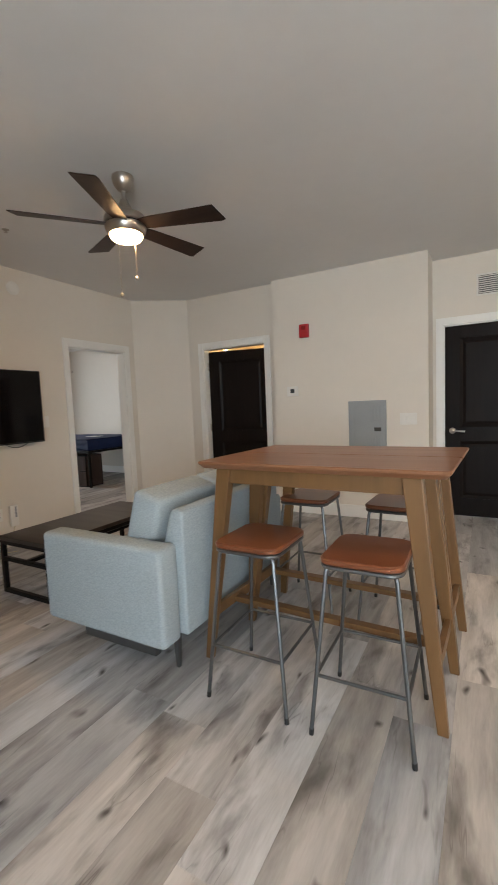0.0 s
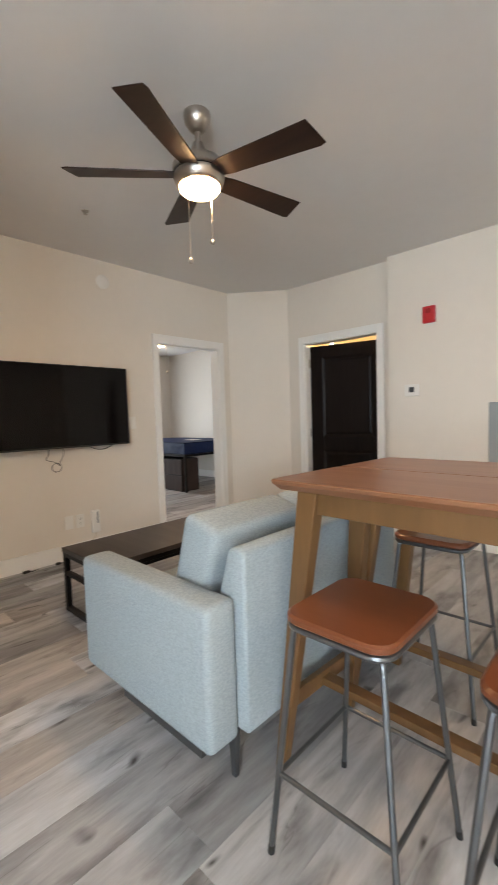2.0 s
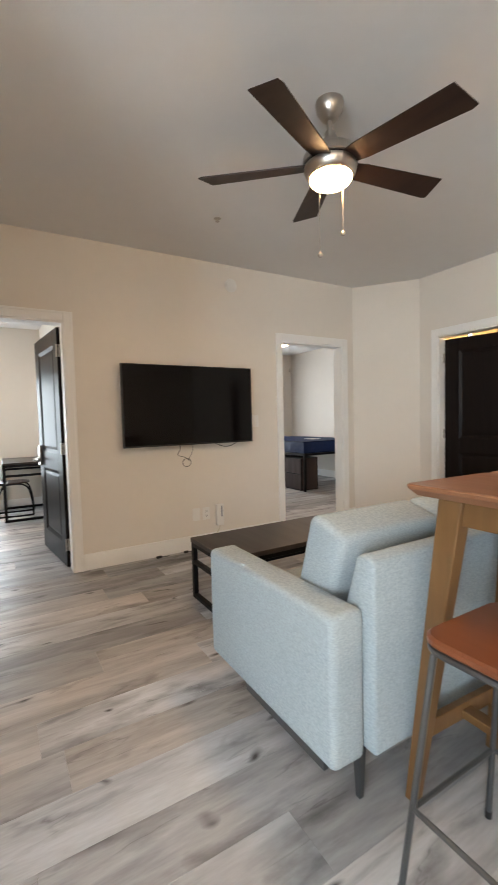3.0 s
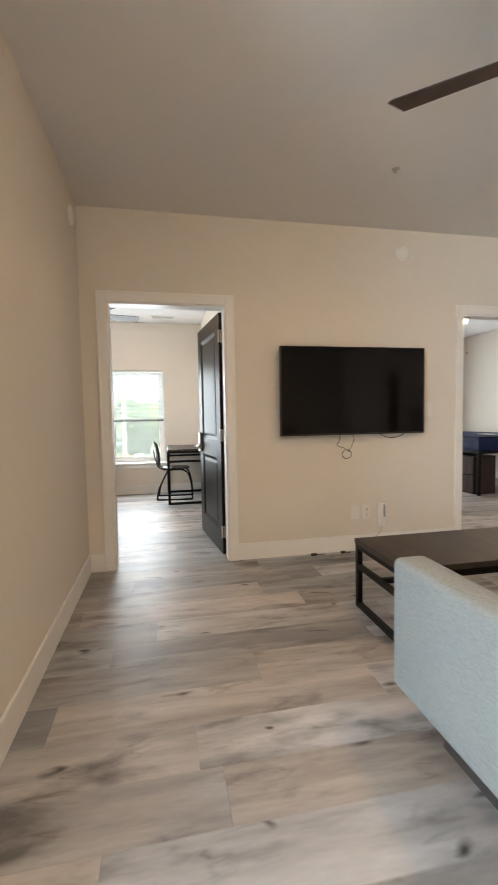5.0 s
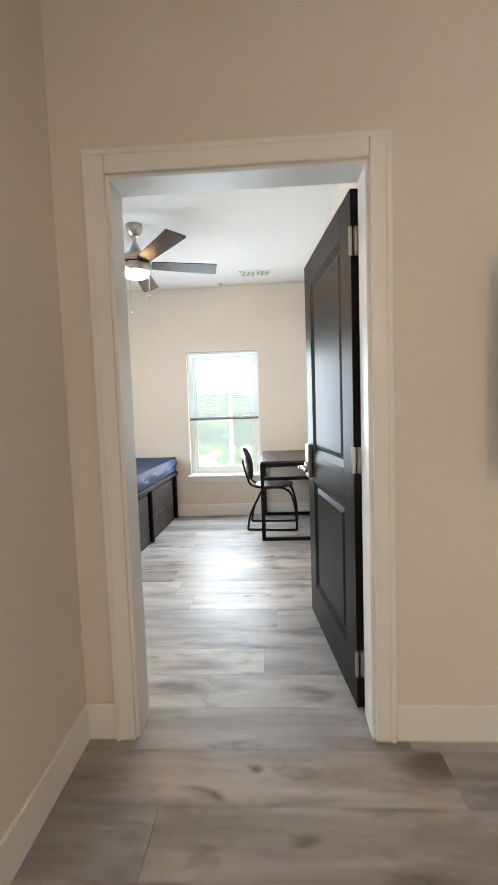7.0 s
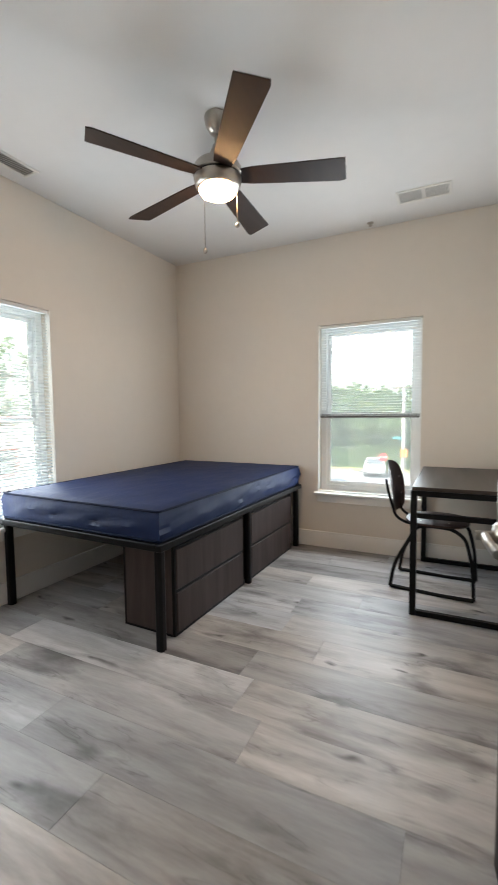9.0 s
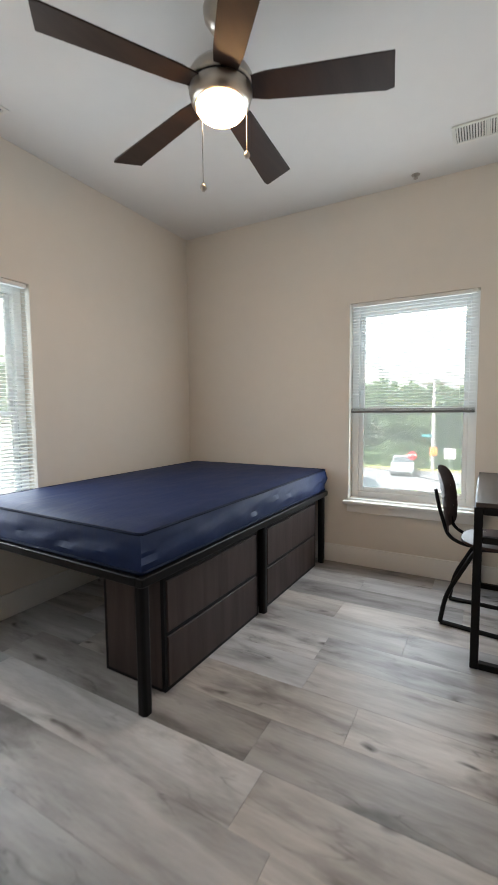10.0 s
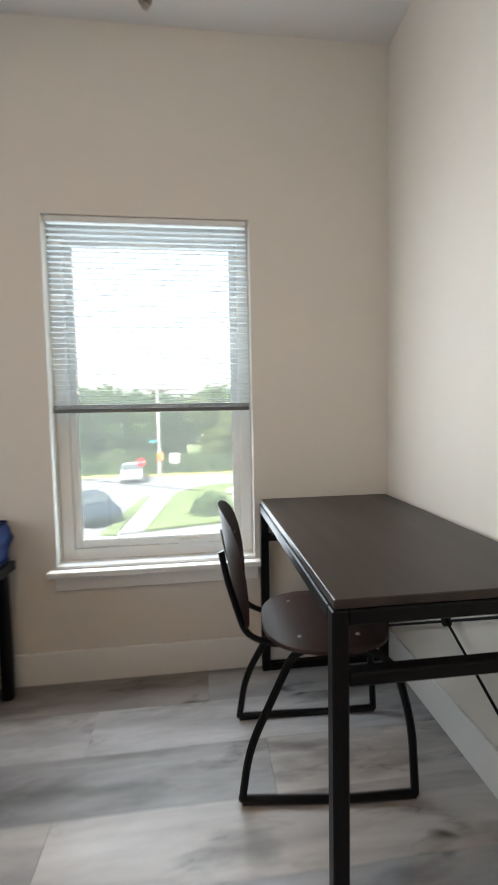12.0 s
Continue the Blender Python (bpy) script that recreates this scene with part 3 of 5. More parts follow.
def window_unit(name, m, width, height, label, depth=0.15):
    """A white sash window: local x across, y outwards, z up from the sill."""
    win = thing(name, m, label, "window", kind="structure")
    w = width / 2
    bm = bmesh.new()
    for x0, x1, z0, z1 in ((-w, -w + 0.05, 0, height), (w - 0.05, w, 0, height), (-w + 0.05, w - 0.05, 0, 0.055), (-w + 0.05, w - 0.05, height - 0.05, height)):
        box(x0, x1, depth - 0.07, depth - 0.005, z0, z1, 0.004, 2, bm)
    part("window_frame", bm, VINYL, win)
    for y, z0, z1 in ((depth - 0.062, 0.055, height * 0.465 + 0.018), (depth - 0.036, height * 0.465 - 0.018, height - 0.05)):
        bm = bmesh.new()
        s = 0.030
        for x0, x1, a, b in ((-w + 0.05, -w + 0.05 + s, z0, z1), (w - 0.05 - s, w - 0.05, z0, z1), (-w + 0.05 + s, w - 0.05 - s, z0, z0 + s), (-w + 0.05 + s, w - 0.05 - s, z1 - s, z1)):
            box(x0, x1, y, y + 0.024, a, b, 0.003, 1, bm)
        sash = part("sash", bm, VINYL, win)
        pane = part("pane", box(-w + 0.080, w - 0.080, y + 0.010, y + 0.014, z0 + s, z1 - s), GLASS, sash)
        pane.visible_shadow = False
    # added sheet over the opening, washes the outdoors with haze
    bm = bmesh.new()
    bm.faces.new([bm.verts.new((x, depth - 0.007, z)) for x, z in ((-w + 0.052, 0.057), (w - 0.052, 0.057), (w - 0.052, height - 0.052), (-w + 0.052, height - 0.052))])
    part("haze_sheet", bm, HAZESHEET, win, "pale see-through sheet that hazes the view outside")
    bm = box(0.08, 0.21, depth - 0.085, depth - 0.062, 0.058, 0.072, 0.003)
    part("sash_lift", bm, VINYL, win)
    bm = box(-w - 0.033, w + 0.033, -0.042, 0.0, -0.028, -0.002, 0.006)
    box(-w, w, -0.002, depth - 0.07, -0.0005, 0.010, 0, 1, bm)
    part("window_sill", bm, TRIM, win)
    part("apron", box(-w - 0.008, w + 0.008, -0.016, 0.0, -0.085, -0.028, 0.003), TRIM, win)
    return win


window_unit("window_1", pose(-7.382, 0.291, 0.478, 0, 0, 90), 0.812, 1.402, "unseen white sash window, added to light the second bedroom with a white sill")
window_unit("window_2", pose(-5.5025, -1.547, 0.480, 0, 0, 180), 0.805, 1.382, "unseen white sash window, added to light the second bedroom above the bed")
window_unit("window_3", pose(1.70, -2.72, 0.55, 0, 0, 180), 1.5, 1.55, "wide white window behind the table")
# unseen window, its place chosen for how it lights the second bedroom
window_unit("added_window", pose(-8.12, 4.6, 0.50, 0, 0, 90), 1.0, 1.36, "unseen white sash window, added to light the second bedroom")


def blind(name, m, width, height, drop, label, tilt=3.0, spacing=0.021):
    """A slatted blind: local x across, y outwards, z up from the sill, lowered to the height drop."""
    b = thing(name, m, label, "blind")
    w = width / 2 - 0.012
    part("head_rail", box(-w, w, 0.006, 0.036, height - 0.026, height - 0.002, 0.003), PLASTIC, b)
    me = None
    z = height - 0.05
    while z > drop + 0.03:
        if me is None:
            bm = bmesh.new()
            rows = []
            for k in range(5):
                y = -0.0115 + 0.023 * k / 4
                rows.append([bm.verts.new((x, y, 0.0022 * (1 - (y / 0.0115) ** 2))) for x in (-w, w)])
            for a, c in zip(rows, rows[1:]):
                bm.faces.new((a[0], a[1], c[1], c[0]))
            bmesh.ops.solidify(bm, geom=list(bm.faces), thickness=0.0006)
            ob = part("slat", bm, SLAT, b)
            me = ob.data
        else:
            ob = new("slat", me)
            ob.parent = b
        ob.matrix_basis = pose(0, 0.021, z, tilt)
        z -= spacing
    bm = box(-w, w, 0.008, 0.034, drop, drop + 0.014, 0.003)
    part("bottom_rail", bm, RAILSHADEGREY, b)
    # white slats gathered on the rail, their shadow put into a dark grey
    bm = bmesh.new()
    for k in range(5):
        box(-w, w, 0.0095, 0.0325, drop + 0.0145 + 0.0036 * k, drop + 0.0165 + 0.0036 * k, 0, 1, bm)
    part("shaded_slats", bm, RAILSHADEGREY, b)
    for x in (-w + 0.09, w - 0.09):
        part("ladder_cord", tube([(x, 0.021, drop + 0.01), (x, 0.021, height - 0.02)], 0.0009, 5), SLAT, b)
    return b


blind("window_blind", pose(-7.382, 0.291, 0.478, 0, 0, 90), 0.812, 1.402, 0.632, "white slatted blind half lowered, with a grey bottom rail")
blind("window_blind", pose(-5.5025, -1.547, 0.480, 0, 0, 180), 0.805, 1.382, 0.02, "white slatted blind lowered to the sill, slats open", tilt=14.0)


# ---- living room ----
def ceiling_fan(m, spin, label, chains, tilt=(0, 0), reach=1.0):
    fan = thing("ceiling_fan", m, label, "ceiling fan", "ceiling fans")
    part("canopy", lathe([(0, 0), (0.060, 0), (0.062, -0.012), (0.056, -0.045), (0.034, -0.078), (0.016, -0.086), (0, -0.086)]), NICKEL, fan, smooth=True)
    part("downrod", tube([(0, 0, -0.08), (0, 0, -0.16)], 0.0125, 14), NICKEL, fan, smooth=True)
    part("motor_housing", lathe([(0, -0.135), (0.022, -0.135), (0.026, -0.150), (0.045, -0.190), (0.070, -0.210), (0.108, -0.228), (0.119, -0.246), (0.121, -0.274), (0.116, -0.279), (0, -0.279)]), NICKEL, fan, "brushed nickel motor housing", True)
    part("seam_ring", lathe([(0, -0.279), (0.110, -0.279), (0.110, -0.288), (0, -0.288)]), BLACK, fan)
    part("light_fitter", lathe([(0, -0.288), (0.116, -0.288), (0.117, -0.300), (0.108, -0.330), (0.096, -0.340), (0, -0.340)]), NICKEL, fan, smooth=True)
    part("light_bowl", lathe([(0.092, -0.338), (0.091, -0.352), (0.080, -0.366), (0.055, -0.377), (0.028, -0.381), (0, -0.382)]), BOWL, fan, "lit frosted glass bowl", True)
    for k in range(5):
        a = spin + 72 * k
        bm = prism([(0.085, -0.040), (0.085, 0.040), (0.16, 0.052), (0.575, 0.071), (0.600, 0.062), (0.574, -0.071), (0.16, -0.052)], -0.003, 0.003)
        bmesh.ops.bevel(bm, geom=list(bm.edges), offset=0.0015, segments=1, affect="EDGES")
        bmesh.ops.transform(bm, matrix=pose(0, 0, -0.283, tilt[0], tilt[1], 0) @ pose(0, 0, 0, 0, 0, a) @ pose(0, 0, 0, -12, 0, 0) @ Matrix.Diagonal((reach, 1, 1, 1)), verts=bm.verts)
        part("blade", bm, BLADE, fan, "dark brown wooden blade")
    for x, y, drop in chains:
        bm = bmesh.new()
        tube([(x, y, -0.325), (x, y, -0.325 - drop)], 0.0016, 6, bm)
        chain = part("pull_chain", bm, NICKEL, fan)
        ball = lathe([(0, 0.014), (0.004, 0.013), (0.011, 0.004), (0.012, -0.003), (0.007, -0.011), (0, -0.013)], 14)
        bmesh.ops.transform(ball, matrix=pose(x, y, -0.325 - drop - 0.012), verts=ball.verts)
        part("pull_knob", ball, NICKEL, chain, smooth=True)
    return fan


ceiling_fan(pose(-1.955, 2.108, CEIL) @ Matrix.Diagonal((1.07, 1.07, 1.01, 1)), 9.0, "five-blade ceiling fan with a lit bowl, dark blades and nickel body", ((0.035, -0.097, 0.385), (-0.010, 0.080, 0.235)), (0.5, 4.0))
ceiling_fan(pose(-5.752, -0.142, CEIL_BED), 41.5, "five-blade ceiling fan with a lit bowl above the bedroom floor", ((0.085, -0.026, 0.32), (-0.050, 0.080, 0.17)), (2.2, -0.6), 1.06)
ceiling_fan(pose(-5.02, 3.99, CEIL_BED) @ Matrix.Diagonal((1, 1, 1.15, 1)), 20.0, "five-blade ceiling fan with a lit bowl in the second bedroom", ((0.035, 0.080, 0.33), (-0.050, -0.080, 0.19)))


def television():
    tv = thing("television", pose(-3.922, 2.204, 1.342), "large black flat television, off, hung on the beige wall", "television")
    part("screen", box(-0.004, 0.0, -0.612, 0.612, -0.338, 0.346, 0), SCREEN, tv)
    bm = bmesh.new()
    for y0, y1, z0, z1 in ((-0.622, -0.612, -0.352, 0.352), (0.612, 0.622, -0.352, 0.352), (-0.612, 0.612, -0.352, -0.338), (-0.612, 0.612, 0.346, 0.352)):
        box(-0.030, 0.0025, y0, y1, z0, z1, 0.0015, 1, bm)
    part("bezel", bm, PLASTICBLACK, tv)
    bm = box(-0.034, -0.0045, -0.61, 0.61, -0.337, 0.345, 0.004)
    box(-0.062, -0.034, -0.40, 0.40, -0.30, 0.12, 0.012, 2, bm)
    part("back_cover", bm, PLASTICBLACK, tv)
    bm = box(-0.104, -0.096, -0.25, 0.25, -0.12, 0.12, 0.002)
    for y in (-0.2, 0.2):
        box(-0.098, -0.060, y - 0.015, y + 0.015, -0.2, 0.2, 0.002, 1, bm)
    part("wall_bracket", bm, BLACK, tv)
    cable = [(-0.085, -0.09, -0.30), (-0.075, -0.10, -0.40), (-0.070, -0.135, -0.445), (-0.06, -0.06, -0.465), (-0.06, -0.02, -0.50)]
    cable += [(-0.06, -0.045 + 0.045 * math.cos(a * 0.9) , -0.515 + 0.04 * math.sin(a * 0.9)) for a in range(1, 20)]
    part("cable", tube(bend(cable, 0.03, 3), 0.0032, 6), CABLE, tv, "loose grey cable tied in a knot")
    part("cable", tube(bend([(-0.08, -0.02, -0.30), (-0.07, 0.03, -0.38), (-0.07, 0.005, -0.45), (-0.065, -0.03, -0.49)], 0.04, 4), 0.0025, 6), CABLE, tv)
    part("cable", tube([(-0.07, 0.22 + 0.30 * k / 12, -0.335 - 0.055 * math.sin(math.pi * k / 12)) for k in range(13)], 0.0035, 6), PLASTICBLACK, tv)


television()


def wall_plate(name, m, w, h, label, category, holes=0, toggles=0):
    """A plate on a wall: local y points into the wall."""
    p = thing(name, m, label, category)
    part("cover_plate", box(-w / 2, w / 2, -0.006, 0.0, -h / 2, h / 2, 0.0025), PLASTIC, p)
    for k in range(holes):
        z = (k - (holes - 1) / 2) * 0.042
        s = part("socket", box(-0.017, 0.017, -0.0085, -0.006, z - 0.015, z + 0.015, 0.002), PLASTIC, p)
        bm = bmesh.new()
        for x in (-0.007, 0.007):
            box(x - 0.0016, x + 0.0016, -0.0092, -0.0085, z - 0.002, z + 0.009, 0, 1, bm)
        box(-0.003, 0.003, -0.0092, -0.0085, z - 0.011, z - 0.006, 0, 1, bm)
        part("slots", bm, SLOT, s)
    for k in range(toggles):
        x = (k - (toggles - 1) / 2) * 0.046
        part("rocker", box(x - 0.016, x + 0.016, -0.010, -0.006, -0.033, 0.033, 0.002), PLASTIC, p)
    return p


FACE_EAST = 90
wall_plate("power_outlet", pose(TVX, 2.353, 0.325, 0, 0, FACE_EAST), 0.075, 0.118, "white double power outlet low on the wall", "outlet", holes=2)
wall_plate("blank_plate", pose(TVX, 2.252, 0.327, 0, 0, FACE_EAST), 0.075, 0.118, "white blank wall plate beside the outlet", "wall plate")
wall_plate("light_switch", pose(TVX, 2.925, 1.185, 0, 0, FACE_EAST), 0.075, 0.118, "white light switch beside the television", "light switch", toggles=1)
wall_plate("light_switch", pose(-0.694, 4.62, 1.065), 0.165, 0.118, "white three-gang light switch on the wall", "light switch", toggles=3)
wall_plate("power_outlet", pose(-7.12, 1.29, 0.36, 0, 0, 0), 0.075, 0.118, "white double power outlet under the desk", "outlet", holes=2)

router = thing("network_box", pose(TVX, 2.490, 0.300), "white plastic network box on the wall trailing a cable", "network box")
part("case", box(0.0, 0.034, -0.040, 0.040, -0.105, 0.100, 0.008), PLASTIC, router)
part("vent_strip", box(0.034, 0.0355, 0.004, 0.022, -0.02, 0.085, 0.0005, 1), PANELGREY, router, "grey strip")
line = bend([(0.02, 0.0, -0.10), (0.03, -0.02, -0.15), (0.045, -0.14, -0.235), (0.09, -0.24, -0.294), (0.16, -0.18, -0.296), (0.21, -0.10, -0.2965)], 0.08, 6)
part("cable", tube(line, 0.0032, 6), material("beige_cable", (0.55, 0.47, 0.33), 0.5), router, "beige cable")

for y, r, name in ((1.862, 0.026, "cable_plug"), (2.118, 0.020, "cable_plug")):
    p = thing(name, pose(TVX + 0.055, y, 0.0), "small black plug lying on the floor", "plug")
    part("body", box(-0.012, 0.012, -r, r, 0.0, 0.020, 0.006), PLASTICBLACK, p)
    part("lead", tube(bend([(0, r, 0.008), (0.004, r + 0.03, 0.004), (-0.01, r + 0.07, 0.004)], 0.02), 0.003, 6), PLASTICBLACK, p)


def round_detector(m, label):
    d = thing("smoke_detector", m, label, "smoke detector", "smoke detectors")
    part("base", lathe([(0, 0), (0.062, 0), (0.064, 0.010), (0.058, 0.014), (0, 0.014)]), PLASTIC, d, smooth=True)
    part("dome", lathe([(0.054, 0.014), (0.052, 0.020), (0.040, 0.025), (0.018, 0.027), (0, 0.027)]), PLASTIC, d, smooth=True)
    part("test_button", lathe([(0.008, 0.0265), (0.008, 0.029), (0, 0.029)], 14), PLASTIC, d)


round_detector(pose(TVX, 2.685, 2.490, 0, 90, 0), "round white smoke detector high on the television wall")
round_detector(pose(-3.800, 0.108, 2.508, -90, 0, 0), "round white smoke detector high on the side wall")


def sprinkler(x, y, top):
    s = thing("sprinkler_head", pose(x, y, top), "small chrome sprinkler head in the ceiling", "sprinkler", "sprinklers")
    part("escutcheon", lathe([(0, 0), (0.026, 0), (0.024, -0.004), (0.012, -0.008), (0, -0.012)], 24), NICKEL, s, smooth=True)
    bm = lathe([(0.008, -0.008), (0.007, -0.014), (0, -0.014)], 12)
    lathe([(0, -0.020), (0.014, -0.020), (0.014, -0.022), (0, -0.022)], 14, bm)
    for a in (0, 180):
        tube([(0.008 * math.cos(radians(a)), 0, -0.012), (0.010 * math.cos(radians(a)), 0, -0.020)], 0.002, 6, bm)
    part("deflector", bm, NICKEL, s)


sprinkler(-3.230, 2.155, CEIL)
sprinkler(-7.285, 0.320, CEIL_BED)


def grille(name, m, w, h, label, gap=0.012, sections=1, turned=False):
    """A louvred grille lying in local xy, facing -z."""
    g = thing(name, m, label, "air vent")
    e = 0.018
    bm = bmesh.new()
    for x0, x1, y0, y1 in ((-w / 2 - e, -w / 2, -h / 2 - e, h / 2 + e), (w / 2, w / 2 + e, -h / 2 - e, h / 2 + e), (-w / 2, w / 2, -h / 2 - e, -h / 2), (-w / 2, w / 2, h / 2, h / 2 + e)):
        box(x0, x1, y0, y1, -0.008, 0.0, 0.002, 1, bm)
    for k in range(1, sections):
        x = -w / 2 + w * k / sections
        box(x - 0.008, x + 0.008, -h / 2, h / 2, -0.008, -0.001, 0.001, 1, bm)
    part("frame", bm, PLASTIC, g)
    # dark sheet standing in for the shade of the duct behind the louvres
    part("duct_shade", box(-w / 2, w / 2, -h / 2, h / 2, -0.0022, -0.0008), RAILSHADEGREY, g)
    span, other = (w, h) if turned else (h, w)
    n = int(span / gap)
    mesh = None
    for k in range(n):
        a = -span / 2 + (k + 0.5) * span / n
        if mesh is None:
            bm = box(-other / 2, other / 2, -0.0044, 0.0044, -0.0006, 0.0006)
            ob = part("slat", bm, PLASTIC, g)
            mesh = ob.data
        else:
            ob = new("slat", mesh)
            ob.parent = g
        ob.matrix_basis = (pose(a, 0, -0.0055, 0, 0, 90) if turned else pose(0, a, -0.0055)) @ pose(0, 0, 0, 32)


grille("air_vent", pose(0.101, 5.018, 2.366, -90, 0, 0), 0.362, 0.178, "white louvred air vent above the entry door", 0.019)
grille("ceiling_vent", pose(-6.985, 0.714, CEIL_BED, 0, 0, 90), 0.300, 0.140, "white louvred ceiling vent in two sections", 0.0125, 2, True)
grille("ceiling_vent", pose(-5.55, -1.375, CEIL_BED, 0, 0, 0), 0.24, 0.09, "white louvred ceiling vent beside the wall", 0.0125, 1, True)

alarm = thing("fire_alarm", pose(-1.782, 4.62, 2.067), "red plastic fire alarm horn on the wall", "fire alarm")
part("housing", box(-0.056, 0.056, -0.038, 0, -0.074, 0.074, 0.010), RED, alarm)
part("strobe_lens", box(-0.022, 0.022, -0.052, -0.038, 0.01, 0.05, 0.006), material("smoked_lens", (0.30, 0.03, 0.03), 0.2), alarm)
thermostat = thing("thermostat", pose(-1.945, 4.62, 1.406), "small white thermostat with a dark square display", "thermostat")
part("case", box(-0.066, 0.066, -0.024, 0, -0.055, 0.055, 0.006), PLASTIC, thermostat)
part("display", box(-0.022, 0.026, -0.0262, -0.024, -0.020, 0.028, 0.0005, 1), SLOT, thermostat)

panel = thing("breaker_panel", pose(-1.106, 4.62, 0.990) @ Matrix.Diagonal((1.078, 1.0, 1.078, 1)), "grey steel breaker panel set on the wall", "breaker panel")
part("cover", box(-0.183, 0.183, -0.014, 0, -0.255, 0.255, 0.003), PANELGREY, panel)
door = part("panel_door", box(-0.125, 0.160, -0.020, -0.014, -0.225, 0.225, 0.002), PANELGREY, panel)
for x in (0.045, 0.072, 0.099, 0.126):
    for z0, z1 in ((0.05, 0.205), (-0.205, -0.08)):
        part("rib", box(x - 0.007, x + 0.007, -0.0245, -0.020, z0, z1, 0.002, 1), PANELGREY, door)
part("latch", box(0.070, 0.135, -0.0235, -0.020, -0.045, -0.008, 0.001, 1), SLOT, door, "dark latch")


def sofa():
    s = thing("sofa", pose(0, 0, 0), "blue-grey fabric sofa with its back to the table", "sofa")
    y0, y1, xb, xf = 1.488, 2.80, -1.258, -2.115
    for a, b in ((y0, y0 + 0.135), (y1 - 0.135, y1)):
        bm = box(xf, xb - 0.034, a, b, 0.150, 0.628, 0.026, 4)
        part("armrest", bm, FABRIC, s, smooth=True)
    bm = box(xf + 0.02, xb - 0.06, y0 + 0.136, y1 - 0.136, 0.17, 0.30, 0.02, 3)
    part("seat_base", bm, FABRIC, s, smooth=True)
    half = (y0 + y1) / 2
    for a, b in ((y0 + 0.14, half - 0.003), (half + 0.003, y1 - 0.14)):
        part("seat_cushion", box(xf, xb - 0.20, a, b, 0.302, 0.445, 0.03, 4), FABRIC, s, smooth=True)
    bm = bmesh.new()
    own = bmesh.new()
    prof = [(xb, 0.170), (xb, 0.775), (xb - 0.045, 0.790), (xb - 0.075, 0.775), (xb - 0.19, 0.40), (xb - 0.19, 0.170)]
    rings = [[own.verts.new((x, y, z)) for x, z in prof] for y in (y0 + 0.137, y1 - 0.137)]
    for r in rings:
        own.faces.new(r)
    for k in range(len(prof)):
        j = (k + 1) % len(prof)
        own.faces.new((rings[0][k], rings[0][j], rings[1][j], rings[1][k]))
    bmesh.ops.bevel(own, geom=list(own.edges), offset=0.014, segments=3, profile=0.5, affect="EDGES")
    part("back_frame", merge(bm, own), FABRIC, s, smooth=True)
    for a, b in ((y0 + 0.141, half - 0.003), (half + 0.003, y1 - 0.141)):
        bm = box(-0.10, 0.085, a, b, 0.0, 0.455, 0.035, 4)
        bmesh.ops.transform(bm, matrix=pose(xb - 0.345, 0, 0.405, 0, 17, 0), verts=bm.verts)
        part("back_cushion", bm, FABRIC, s, smooth=True)
    for y in (y0 + 0.030, y1 - 0.070):
        part("base_rail", box(xf + 0.26, xb - 0.115, y, y + 0.040, 0.096, 0.1495, 0.003), STEEL, s, "dark grey rail under the armrest")
    for x, y in ((-1.325, y0 + 0.135), (-1.325, y1 - 0.135), (xf + 0.30, y0 + 0.30), (xf + 0.30, y1 - 0.30)):
        part("leg", slanted((x, y, 0), (x, y, 0.168), 0.020, 0.032, 0.020, 0.032), STEEL, s, "grey tapered leg")


sofa()


def coffee_table():
    x0, x1, y0, y1, top = -3.050, -2.515, 1.784, 2.945, 0.412
    t = thing("coffee_table", pose(0, 0, 0), "low coffee table with dark wood top on a black metal frame", "coffee table")
    part("tabletop", box(x0, x1, y0, y1, top - 0.030, top, 0.003), DARKTOP, t)
    w = 0.032
    bm = bmesh.new()
    for x in (x0 + 0.004, x1 - 0.004 - w):
        box(x, x + w, y0 + w + 0.004, y1 - w - 0.004, top - 0.058, top - 0.0305, 0.002, 1, bm)
    for y in (y0 + 0.004, y1 - 0.004 - w):
        box(x0 + 0.004, x1 - 0.004, y, y + w, top - 0.058, top - 0.0305, 0.002, 1, bm)
    part("apron", bm, BLACK, t)
    for x in (x0 + 0.004, x1 - 0.004 - w):
        for y in (y0 + 0.004, y1 - 0.004 - w):
            part("leg", box(x, x + w, y, y + w, 0.0, top - 0.0585, 0.002, 1), BLACK, t)
    for y in (y0 + 0.004, y1 - 0.004 - w):
        part("foot_rail", box(x0 + w + 0.0045, x1 - w - 0.0045, y + 0.001, y + w - 0.001, 0.0, w, 0.002, 1), BLACK, t)
        part("middle_rail", box(x0 + w + 0.0045, x1 - w - 0.0045, y + 0.001, y + w - 0.001, 0.235, 0.262, 0.002, 1), BLACK, t)
    part("middle_rail", box((x0 + x1) / 2 - w / 2, (x0 + x1) / 2 + w / 2, y0 + w + 0.005, y1 - w - 0.005, 0.236, 0.261, 0.002, 1), BLACK, t)


coffee_table()


